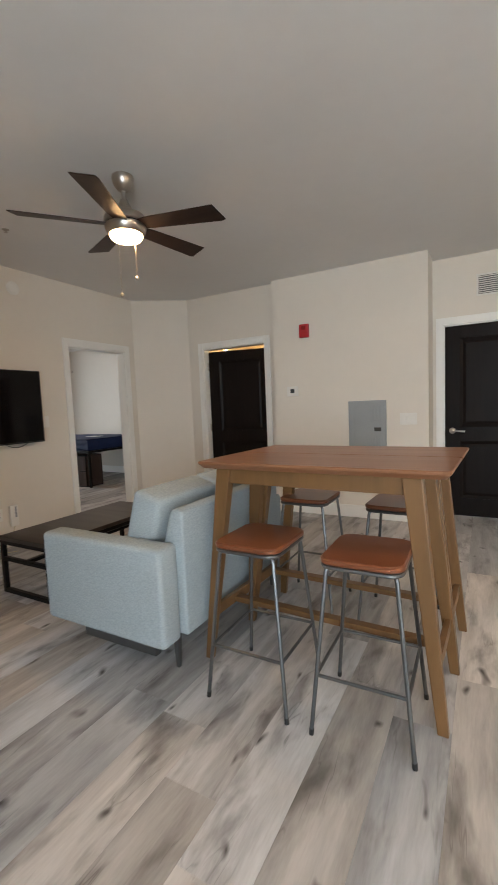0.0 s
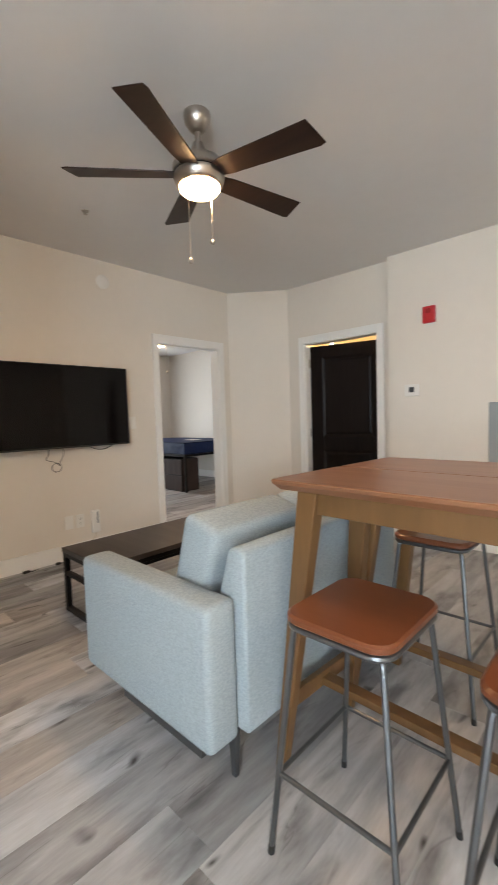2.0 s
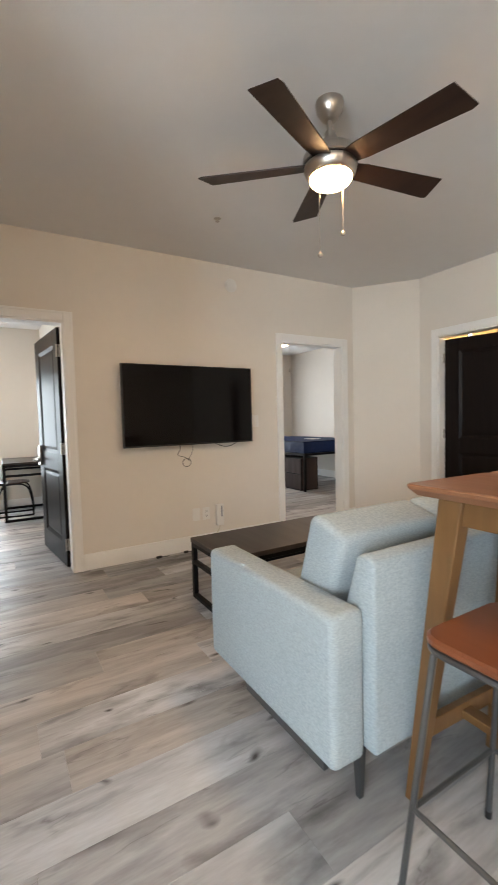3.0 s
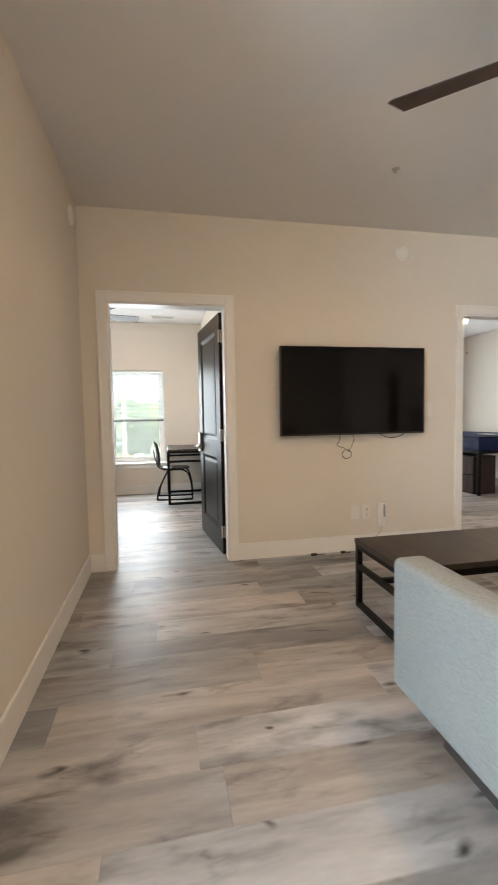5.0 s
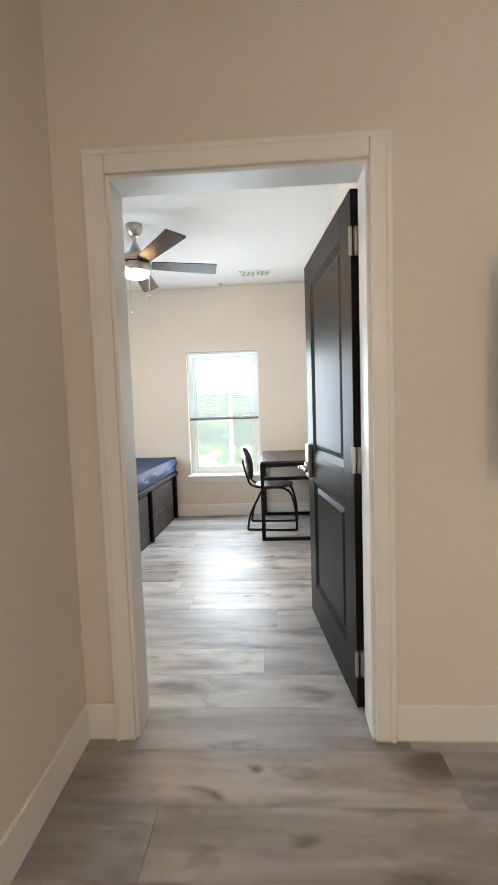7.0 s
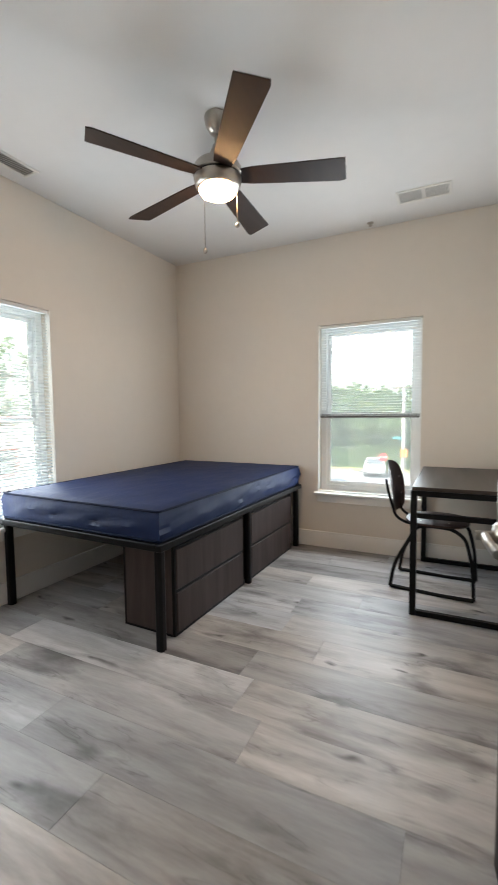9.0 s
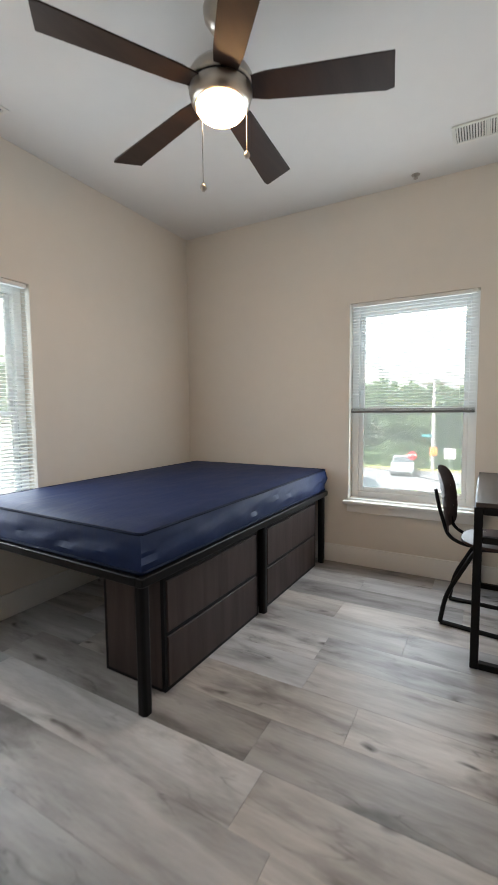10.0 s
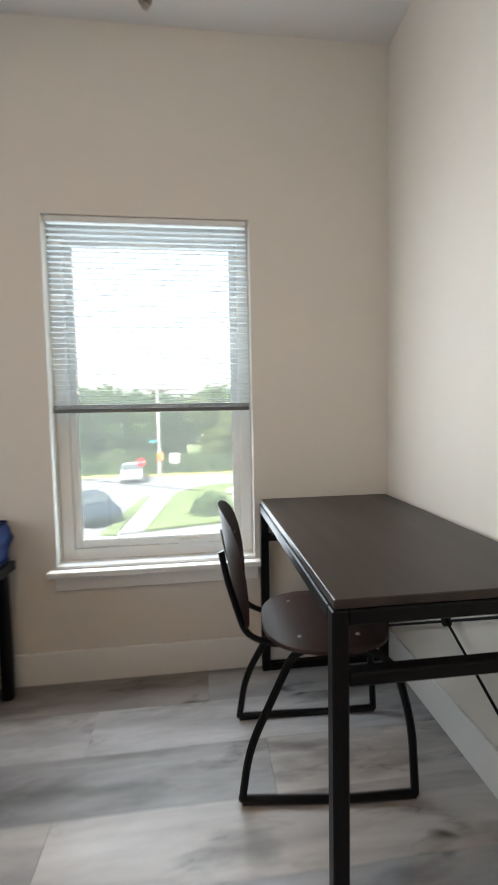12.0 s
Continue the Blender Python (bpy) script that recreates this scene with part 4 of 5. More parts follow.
def bar_table(m, label):
    L, D, H = 1.14, 0.415, 0.998
    t = thing("bar_table", m, label, "bar table", "pushed-together bar tables")
    own = bmesh.new()
    rings = []
    for inset, z in ((0.020, H - 0.034), (0.002, H - 0.014), (0.0, H - 0.004), (0.004, H)):
        rings.append([own.verts.new((x, y, z)) for x, y in rounded(L - 2 * inset, D - 2 * inset, 0.022)])
    own.faces.new(rings[0])
    own.faces.new(rings[-1])
    for a, b in zip(rings, rings[1:]):
        for k in range(len(a)):
            own.faces.new((a[k], a[(k + 1) % len(a)], b[(k + 1) % len(b)], b[k]))
    part("tabletop", own, WALNUT, t, "walnut-brown tabletop with a bevelled edge")
    z0, z1 = H - 0.105, H - 0.0345
    for y in (-D / 2 + 0.050, D / 2 - 0.050):
        part("apron", box(-L / 2 + 0.135, L / 2 - 0.135, y - 0.010, y + 0.010, z0, z1, 0.002, 1), OAKLEG, t)
    for x in (-L / 2 + 0.150, L / 2 - 0.150):
        part("apron", box(x - 0.010, x + 0.010, -D / 2 + 0.075, D / 2 - 0.075, z0, z1, 0.002, 1), OAKLEG, t)
    for sx in (-1, 1):
        for sy in (-1, 1):
            foot, head = (sx * (L / 2 - 0.030), sy * (D / 2 + 0.000), 0.0), (sx * (L / 2 - 0.140), sy * (D / 2 - 0.052), H - 0.035)
            part("leg", slanted(foot, head, 0.040, 0.075, 0.030, 0.052), OAKLEG, t)
        x = sx * (L / 2 - 0.057)
        part("end_stretcher", box(x - 0.013, x + 0.013, -D / 2 + 0.030, D / 2 - 0.030, 0.215, 0.268, 0.003), OAKLEG, t)
    part("stretcher", box(-L / 2 + 0.0615, L / 2 - 0.0615, -0.024, 0.024, 0.222, 0.250, 0.003), OAKLEG, t)
    return t


TABLE_TURN = -2.2
u = Vector((math.cos(radians(TABLE_TURN)), math.sin(radians(TABLE_TURN)), 0))
v = Vector((-u.y, u.x, 0))
corner = Vector((-1.264, 1.758, 0))
centre = corner + u * 0.575 + v * 0.2075
bar_table(Matrix.Translation(centre) @ pose(0, 0, 0, 0, 0, TABLE_TURN), "walnut-topped bar table with splayed honey-coloured legs")
far = centre + v * 0.4165
bar_table(Matrix.Translation(far) @ pose(0, 0, 0, 0, 0, TABLE_TURN), "walnut-topped bar table with splayed honey-coloured legs")


def bar_stool(m, label):
    H = 0.688
    s = thing("bar_stool", m, label, "bar stool", "stools at the bar tables")
    own = bmesh.new()
    rings = []
    for inset, z in ((0.006, H - 0.024), (0.0, H - 0.018), (0.0, H - 0.006), (0.006, H)):
        rings.append([own.verts.new((x, y, z)) for x, y in rounded(0.305 - 2 * inset, 0.345 - 2 * inset, 0.055)])
    own.faces.new(rings[0])
    own.faces.new(rings[-1])
    for a, b in zip(rings, rings[1:]):
        for k in range(len(a)):
            own.faces.new((a[k], a[(k + 1) % len(a)], b[(k + 1) % len(b)], b[k]))
    part("seat", own, SEATWOOD, s, "reddish-brown wooden seat")
    ring = [(x, y, H - 0.033) for x, y in rounded(0.288, 0.328, 0.050)]
    part("seat_ring", tube(ring, 0.0085, 8, closed=True), STEEL, s, smooth=True)
    foot, head, rail = {}, {}, {}
    for sx in (-1, 1):
        for sy in (-1, 1):
            f, h = Vector((sx * 0.186, sy * 0.193, 0.004)), Vector((sx * 0.126, sy * 0.143, H - 0.045))
            part("leg", tube(bend([f, h, h + Vector((-sx * 0.02, -sy * 0.02, 0.010))], 0.02, 3), 0.0085, 8), STEEL, s, smooth=True)
            part("foot_cap", tube([(f.x, f.y, 0.0), f.lerp(h, 0.03)], 0.0098, 8), PLASTICBLACK, s)
            rail[sx, sy] = f.lerp(h, 0.36)
    for a, b in (((-1, -1), (1, -1)), ((1, -1), (1, 1)), ((1, 1), (-1, 1)), ((-1, 1), (-1, -1))):
        part("footrest", tube([rail[a], rail[b]], 0.0068, 8), STEEL, s, smooth=True)
    return s


STOOL = "bar stool with a reddish wooden seat on grey steel legs"
stool = bar_stool(pose(-0.885, 1.703, 0), STOOL)
for x, y, a in ((-0.412, 1.699, 1.0), (-0.985, 2.585, 180.0), (-0.450, 2.565, 178.0)):
    copy_thing(stool, pose(x, y, 0, 0, 0, a))


# ---- bedroom ----
def platform_bed(m, deck, label, sx=1):
    """A bed with its foot at local x = 0 running to -x, its open long side at local y = 0 and the rest at -y (times sx)."""
    L, W = 1.905, 1.228
    bed = thing("bed_frame", m, label, "bed frame", "beds")

    def yy(a, b):
        return (a, b) if sx > 0 else (-b, -a)

    for x0, x1, a, b in ((-L, 0, -0.034, 0.0), (-L, 0, -W, -W + 0.034), (-0.034, 0, -W + 0.034, -0.034), (-L, -L + 0.034, -W + 0.034, -0.034)):
        part("side_rail", box(x0, x1, *yy(a, b), deck - 0.036, deck, 0.003, 1), BLACK, bed)
    for k in range(9):
        x = -0.12 - k * (L - 0.24) / 8
        part("slat", box(x - 0.03, x + 0.03, *yy(-W + 0.035, -0.035), deck - 0.030, deck - 0.012, 0.002, 1), BLACK, bed)
    for x, y in ((-0.032, -0.034), (-0.032, -W + 0.034), (-L + 0.045, -0.034), (-L + 0.045, -W + 0.034), (-L / 2 - 0.005, -0.034)):
        y *= sx
        part("leg", prism([(x + p, y + q) for p, q in rounded(0.044, 0.044, 0.014, 4)], 0.0, deck - 0.0365), BLACK, bed)
    return bed


def storage_unit(m, width, height, depth, label):
    """Two drawers in a case: local x across the front, front at y = 0, body behind at -y."""
    s = thing("storage_drawers", m, label, "drawer unit", "drawers under the beds")
    part("case", box(0.0, width, -depth, -0.020, 0.0, height, 0.002, 1), DRAWER, s)
    bm = bmesh.new()
    for x0, x1, z0, z1 in ((0.0, 0.016, 0, height), (width - 0.016, width, 0, height), (0.016, width - 0.016, 0, 0.014), (0.016, width - 0.016, height - 0.014, height), (0.016, width - 0.016, height * 0.5 - 0.008, height * 0.5 + 0.008)):
        box(x0, x1, -0.0195, -0.002, z0, z1, 0.001, 1, bm)
    part("edge_frame", bm, BLACK, s, "black edging")
    for x in (0.001, width - 0.001):
        bm = bmesh.new()
        for y0, y1, z0, z1 in ((-depth, -depth + 0.012, 0.012, height - 0.012), (-depth, -0.02, 0.0, 0.012)):
            box(x - 0.003, x + 0.003, y0, y1, z0, z1, 0, 1, bm)
        part("side_edging", bm, BLACK, s)
    for z0, z1 in ((0.017, height * 0.5 - 0.010), (height * 0.5 + 0.010, height - 0.017)):
        part("drawer_front", box(0.019, width - 0.019, -0.0195, 0.002, z0, z1, 0.0025, 1), DRAWER, s)


def mattress(m, L, W, T, label, seed):
    """A vinyl mattress with its base on local z = 0."""
    b = thing("mattress", m, label, "mattress", "mattresses")
    bm = bmesh.new()
    nx, ny = 44, 30
    rng = Vector((seed * 3.1, seed * 1.7, 0))
    r = 0.035

    def edge(p, h):
        d = max(abs(p) - (h - r), 0) / r
        return math.sqrt(max(1 - d * d, 0))

    grid = {}
    for side in (0, 1):
        for i in range(nx + 1):
            for j in range(ny + 1):
                x, y = (i / nx - 0.5) * L, (j / ny - 0.5) * W
                z = T if side else 0.0
                if side:
                    fold = noise.noise(Vector((x * 2.2, y * 5.5, 0)) + rng) * 0.006 + noise.noise(Vector((x * 6, y * 14 + x * 9, 3)) + rng) * 0.0045
                    round_off = 0.006 * (2 - edge(x, L / 2) - edge(y, W / 2))
                    z += fold - round_off + 0.008 * (1 - (2 * x / L) ** 2) * (1 - (2 * y / W) ** 2)
                if side and (i in (0, nx) or j in (0, ny)):
                    z = T - 0.012
                grid[side, i, j] = bm.verts.new((x, y, z))
    for side in (0, 1):
        for i in range(nx):
            for j in range(ny):
                bm.faces.new([grid[side, i + a, j + c] for a, c in ((0, 0), (1, 0), (1, 1), (0, 1))])
    rim = [(i, 0) for i in range(nx)] + [(nx, j) for j in range(ny)] + [(i, ny) for i in range(nx, 0, -1)] + [(0, j) for j in range(ny, 0, -1)]
    levels = 7
    wall_rows = []
    for lv in range(1, levels):
        f = lv / levels
        row = []
        for i, j in rim:
            lo, hi = grid[0, i, j].co, grid[1, i, j].co
            p = lo.lerp(hi, f)
            out = Vector((math.copysign(1, p.x) if i in (0, nx) else 0, math.copysign(1, p.y) if j in (0, ny) else 0, 0))
            crease = noise.noise(Vector((p.x * 9 + p.z * 26, p.y * 9 - p.z * 26, p.z * 4)) + rng) * 0.022
            row.append(bm.verts.new(p + out * (0.012 * math.sin(math.pi * f) + crease * math.sin(math.pi * f))))
        wall_rows.append(row)
    rows = [[grid[0, i, j] for i, j in rim]] + wall_rows + [[grid[1, i, j] for i, j in rim]]
    n = len(rim)
    for a, c in zip(rows, rows[1:]):
        for k in range(n):
            bm.faces.new((a[k], a[(k + 1) % n], c[(k + 1) % n], c[k]))
    part("cover", bm, NAVY, b, smooth=True)
    for z in (T - 0.011, 0.008):
        pts = [(x, y, z) for x, y in rounded(L + 0.008, W + 0.008, 0.02, 4)]
        part("piping", tube(pts, 0.0062, 6, closed=True), PIPING, b)
    return b


BX, BY = -5.450, -0.312
BED = pose(BX, BY, 0, 0, 0, -1.5)
platform_bed(BED, 0.535, "black metal platform bed frame standing in the corner")
storage_unit(BED @ pose(-0.915, -0.040, 0.0), 0.760, 0.475, 0.345, "grey-brown two-drawer storage unit under the bed")
storage_unit(BED @ pose(-1.765, -0.040, 0.0), 0.760, 0.475, 0.345, "grey-brown two-drawer storage unit under the bed")
mattress(BED @ pose(-0.965, -0.620, 0.536), 1.880, 1.188, 0.165, "navy blue vinyl mattress, bare and slightly wrinkled", 1)
tag = thing("paper_label", pose(-7.29, -1.12, 0.688), "small white label lying on the mattress", "label")
part("sheet", box(-0.03, 0.03, -0.045, 0.045, 0.0, 0.008, 0.003), PLASTIC, tag)

BX2, BY2 = -5.79, 4.92
platform_bed(pose(BX2, BY2, 0), 0.62, "black metal platform bed frame in the second bedroom", -1)
for k in (0.885, 1.735):
    unit = (BX2 - k + 0.76, BY2 + 0.030)
    storage_unit(pose(unit[0], unit[1], 0, 0, 0, 180), 0.760, 0.54, 0.345, "grey-brown two-drawer storage unit under the bed")
mattress(pose(BX2 - 0.955, BY2 + 0.605, 0.621), 1.860, 1.185, 0.20, "navy blue vinyl mattress in the second bedroom", 2)
tag = thing("paper_label", pose(-6.22, 5.44, 0.829), "white sheet of paper lying on the mattress", "label")
part("sheet", box(-0.13, 0.13, -0.09, 0.09, 0.0, 0.006, 0.002), PLASTIC, tag)


def desk():
    x0, x1, y0, y1, H, w = -7.362, -6.372, 0.715, 1.274, 0.737, 0.034
    d = thing("desk", pose(0, 0, 0), "dark brown desk on a black square-tube metal frame", "desk")
    part("desktop", box(x0 + 0.006, x1 - 0.006, y0 + 0.006, y1 - 0.006, H - 0.020, H, 0.002, 1), DARKTOP, d)
    for y in (y0, y1 - w):
        part("long_rail", box(x0 + w, x1 - w, y, y + w, H - 0.052, H - 0.0205, 0.003, 1), BLACK, d)
    for x in (x0, x1 - w):
        for y in (y0, y1 - w):
            part("leg", box(x, x + w, y, y + w, 0.0, H - 0.0205, 0.003, 1), BLACK, d)
        for z0, z1 in ((0.0, 0.030), (0.562, 0.590), (H - 0.052, H - 0.021)):
            part("end_rail", box(x + 0.001, x + w - 0.001, y0 + w, y1 - w, z0, z1, 0.003, 1), BLACK, d)
    for a, b in (((x0 + w, 0.16), (x1 - w, 0.66)), ((x0 + w, 0.66), (x1 - w, 0.16))):
        part("cross_brace", tube([(a[0], y1 - 0.015, a[1]), (b[0], y1 - 0.015 - (0.008 if a[1] > 0.4 else 0), b[1])], 0.0045, 8), BLACK, d, "thin black cross brace")
    part("brace_hub", lathe([(0, -0.010), (0.016, -0.010), (0.016, 0.010), (0, 0.010)], 14), BLACK, d).matrix_basis = pose((x0 + x1) / 2, y1 - 0.020, 0.41, 90)


desk()


def desk_chair():
    c = thing("desk_chair", pose(-6.880, 0.822, 0, 0, 0, -4.0), "brown plywood chair on black metal legs, pushed under the desk", "chair")
    outline = []
    for k in range(36):
        a = math.tau * k / 36
        outline.append((0.195 * math.copysign(abs(math.cos(a)) ** 0.75, math.cos(a)), 0.190 * math.copysign(abs(math.sin(a)) ** 0.75, math.sin(a)) + 0.02))
    bm = prism(outline, 0.438, 0.452, 0.004)
    for vert in bm.verts:
        vert.co.z += 0.10 * max(0, abs(vert.co.x) - 0.08) ** 2 - 0.25 * max(0, vert.co.y - 0.10) ** 2
    part("seat", bm, CHAIRWOOD, c, "dark brown plywood seat", True)
    own = bmesh.new()
    n = 14
    shape = [(0.115, 0.0), (0.150, 0.03), (0.172, 0.10), (0.180, 0.17), (0.178, 0.225), (0.166, 0.272), (0.145, 0.305), (0.112, 0.328), (0.068, 0.341), (0.02, 0.345)]
    front = [[own.verts.new((hw * (2 * k / n - 1), -0.195 - 0.16 * z - 0.05 * (1 - (hw * (2 * k / n - 1) / 0.18) ** 2) + 0.02 * max(0, z - 0.26), 0.478 + z)) for k in range(n + 1)] for hw, z in shape]
    for a, b in zip(front, front[1:]):
        for k in range(n):
            own.faces.new((a[k], a[k + 1], b[k + 1], b[k]))
    bmesh.ops.solidify(own, geom=list(own.faces), thickness=0.016)
    part("backrest", own, CHAIRWOOD, c, "dark brown plywood backrest", True)
    for s in (-1, 1):
        runner = [(s * 0.165, -0.245, 0.012), (s * 0.172, -0.10, 0.010), (s * 0.176, 0.06, 0.006), (s * 0.176, 0.245, 0.012)]
        part("runner", tube(bend(runner, 0.05), 0.0125, 8), BLACK, c, smooth=True)
        part("rear_leg", tube(bend([(s * 0.165, -0.245, 0.012), (s * 0.160, -0.222, 0.16), (s * 0.145, -0.15, 0.30), (s * 0.135, -0.09, 0.420), (s * 0.13, 0.0, 0.428)], 0.10), 0.0115, 8), BLACK, c, smooth=True)
        part("front_leg", tube(bend([(s * 0.176, 0.245, 0.012), (s * 0.172, 0.235, 0.22), (s * 0.160, 0.195, 0.38), (s * 0.145, 0.12, 0.428), (s * 0.13, 0.0, 0.428)], 0.10), 0.0115, 8), BLACK, c, smooth=True)
        part("back_support", tube(bend([(s * 0.10, 0.02, 0.426), (s * 0.10, -0.15, 0.424), (s * 0.105, -0.225, 0.46), (s * 0.115, -0.272, 0.62), (s * 0.115, -0.290, 0.71)], 0.07), 0.0095, 8), BLACK, c, smooth=True)
        for y in (-0.07, 0.10):
            part("bolt", lathe([(0, 0.004), (0.005, 0.003), (0.007, 0), (0, 0)], 10), NICKEL, c).matrix_basis = pose(s * 0.115, y, 0.4525)
        for z in (0.585, 0.70):
            part("bolt", lathe([(0, 0.004), (0.005, 0.003), (0.007, 0), (0, 0)], 10), NICKEL, c).matrix_basis = pose(s * 0.115, -0.195 - 0.16 * (z - 0.478) - 0.017, z, 80)


desk_chair()

# ---- bathroom lamp and added ceiling lights ----
lamp = thing("vanity_light", pose(-2.35, 6.58, 2.05), "warm lit vanity light in the bathroom", "wall lamp")
part("backplate", box(-0.30, 0.30, -0.02, 0.02, -0.05, 0.05, 0.006), NICKEL, lamp)
for x in (-0.2, 0.0, 0.2):
    bm = lathe([(0, -0.06), (0.045, -0.05), (0.055, 0.0), (0.04, 0.05), (0, 0.06)], 16)
    bmesh.ops.transform(bm, matrix=pose(x, -0.085, 0), verts=bm.verts)
    part("globe", bm, BATHGLOW, lamp, smooth=True)
# invented ceiling lights out of view, warm fill for entry and television wall
fill_light = thing("ceiling_light", pose(1.50, 2.30, CEIL), "unseen round ceiling light, added as warm fill", "ceiling lamp", "ceiling lights")
part("base_ring", lathe([(0, 0), (0.16, 0), (0.165, -0.02), (0.155, -0.03), (0, -0.03)], 28), NICKEL, fill_light, smooth=True)
part("diffuser", lathe([(0.150, -0.03), (0.145, -0.055), (0.10, -0.085), (0.05, -0.096), (0, -0.098)], 28), FILL_BOWL, fill_light, "lit frosted glass", True)
for x, y in ((1.50, 0.60), (1.50, -1.00)):
    copy_thing(fill_light, pose(x, y, CEIL))


# ---- outside ----
GZ = -4.15
rng = random.Random(3)


def sheet(name, points, z, mat, label, category):
    bm = bmesh.new()
    bm.faces.new([bm.verts.new((x, y, z)) for x, y in points])
    return tagged(finish(bm, name, mat), label, category, kind="structure")


def slab(name, points, z0, z1, mat, label, category):
    return tagged(finish(prism(points, z0, z1), name, mat), label, category, kind="structure")


sheet("ground", [(-1200, -1200), (1200, -1200), (1200, 1200), (-1200, 1200)], GZ - 0.15, GRASS, "green lawn reaching the trees", "ground")
sheet("road", [(-43.5, -70), (-24.8, -70), (-24.8, 70), (-43.5, 70)], GZ - 0.10, FOIL, "pale grey asphalt road", "road")
sheet("parking_lot", [(-24.8, -70), (-9.0, -70), (-9.0, 70), (-24.8, 70)], GZ - 0.096, CONCRETE, "pale concrete yard beside the road", "road")
slab("pavement", [(-24.8, -3.30), (-34.2, -2.72), (-34.3, -1.30), (-25.2, -2.15)], GZ - 0.12, GZ, CONCRETE, "pale concrete footpath", "pavement")
slab("lawn_verge", [(-24.9, -4.05), (-33.2, -3.35), (-33.5, -2.80), (-24.8, -3.34)], GZ - 0.12, GZ + 0.01, GRASS, "strip of mown grass beside the path", "lawn")
slab("lawn", [(-25.2, -2.11), (-34.2, -1.25), (-36.6, 0.3), (-37.6, 3.0), (-37.6, 22), (-27.5, 22), (-26.4, 2.4)], GZ - 0.12, GZ + 0.01, GRASS, "mown lawn beside the footpath", "lawn")
slab("kerb", [(-43.5, -70), (-43.5, 70), (-43.8, 70), (-43.8, -70)], GZ - 0.15, GZ + 0.02, material("yellow_kerb", (0.42, 0.34, 0.10), 0.8), "yellow-painted kerb along the road", "kerb")


def tree(x, y, height, spread, mat, label, clumps=420, leaf=0.35):
    t = thing("tree", pose(x, y, GZ - 0.12), label, "tree", "trees beyond the road")
    bm = tube([(0, 0, 0), (0.1, 0.05, height * 0.3), (0, 0.1, height * 0.62), (0.1, 0, height * 0.9)], 0.2, 8, radii=[height * 0.028, height * 0.022, height * 0.012, 0.03])
    for k in range(7):
        a, h = k * 2.4, height * (0.3 + 0.07 * k)
        tube([(0, 0.05, h), (math.cos(a) * spread * 0.4, math.sin(a) * spread * 0.4, h + height * 0.1), (math.cos(a) * spread * 0.75, math.sin(a) * spread * 0.75, h + height * 0.16)], 0.1, 6, bm, radii=[0.09, 0.05, 0.02])
    part("trunk", bm, BARK, t)
    verts, faces = [], []
    lobes = [(rng.gauss(0, 0.42) * spread, rng.gauss(0, 0.42) * spread, height * rng.uniform(0.24, 0.9), spread * rng.uniform(0.32, 0.55)) for _ in range(11)]
    for k in range(clumps):
        cx, cy, cz, r = lobes[k % len(lobes)]
        d = Vector((rng.gauss(0, 1), rng.gauss(0, 1), rng.gauss(0, 0.8))).normalized() * r * rng.uniform(0.6, 1.08)
        p = Vector((cx, cy, cz)) + d
        for _ in range(2):
            e1 = Vector((rng.gauss(0, 1), rng.gauss(0, 1), rng.gauss(0, 1))).normalized() * leaf * rng.uniform(0.6, 1.3)
            e2 = e1.cross(Vector((rng.gauss(0, 1), rng.gauss(0, 1), rng.gauss(0, 1))).normalized()) * 0.7
            n = len(verts)
            verts += [p - e1, p + e2, p + e1, p - e2]
            faces.append((n, n + 1, n + 2, n + 3))
    me = bpy.data.meshes.new("crown")
    me.from_pydata([tuple(q) for q in verts], [], faces)
    me.materials.append(mat)
    crown = new("crown", me)
    crown.parent = t
    return t


for k in range(30):
    y = -36 + 2.3 * k + rng.uniform(-0.8, 0.8)
    x = -49.0 - rng.uniform(0, 3.0)
    h = rng.uniform(5.8, 7.4) + (0.9 if k % 4 == 0 else 0)
    tree(x, y, h, rng.uniform(2.2, 2.9), LEAFLIGHT if k % 4 == 1 else LEAF, "broad green tree in a row beyond the road", 1500, 0.24)
for k in range(26):
    tree(-57 - rng.uniform(0, 6), -44 + 3.4 * k + rng.uniform(-1, 1), rng.uniform(7.5, 9.5), rng.uniform(3.0, 3.8), LEAF, "tall green tree in the woods beyond the road", 1000, 0.38)
for k in range(9):
    tree(-26 + 3.4 * k + rng.uniform(-1, 1), -27 - rng.uniform(0, 5) - (3 if k % 2 else 0), rng.uniform(9, 12.5), rng.uniform(2.6, 3.6), LEAFLIGHT if k % 2 else LEAF, "tall green tree behind the pale building", 620, 0.40)


def bush(x, y, r, label):
    b = thing("bush", pose(x, y, GZ - 0.12), label, "bush")
    verts, faces = [], []
    for k in range(900):
        d = Vector((rng.gauss(0, 1), rng.gauss(0, 1), abs(rng.gauss(0, 0.9)))).normalized() * r * rng.uniform(0.7, 1.05)
        e1 = Vector((rng.gauss(0, 1), rng.gauss(0, 1), rng.gauss(0, 1))).normalized() * 0.11
        e2 = e1.cross(Vector((rng.gauss(0, 1), rng.gauss(0, 1), rng.gauss(0, 1))).normalized())
        n = len(verts)
        verts += [d - e1, d + e2, d + e1, d - e2]
        faces.append((n, n + 1, n + 2, n + 3))
    me = bpy.data.meshes.new("leaves")
    me.from_pydata([tuple(q) for q in verts], [], faces)
    me.materials.append(LEAF)
    crown = new("leaves", me)
    crown.parent = b
    part("stems", tube([(0, 0, 0), (0.05, 0, r * 0.8)], 0.05, 6), BARK, b)


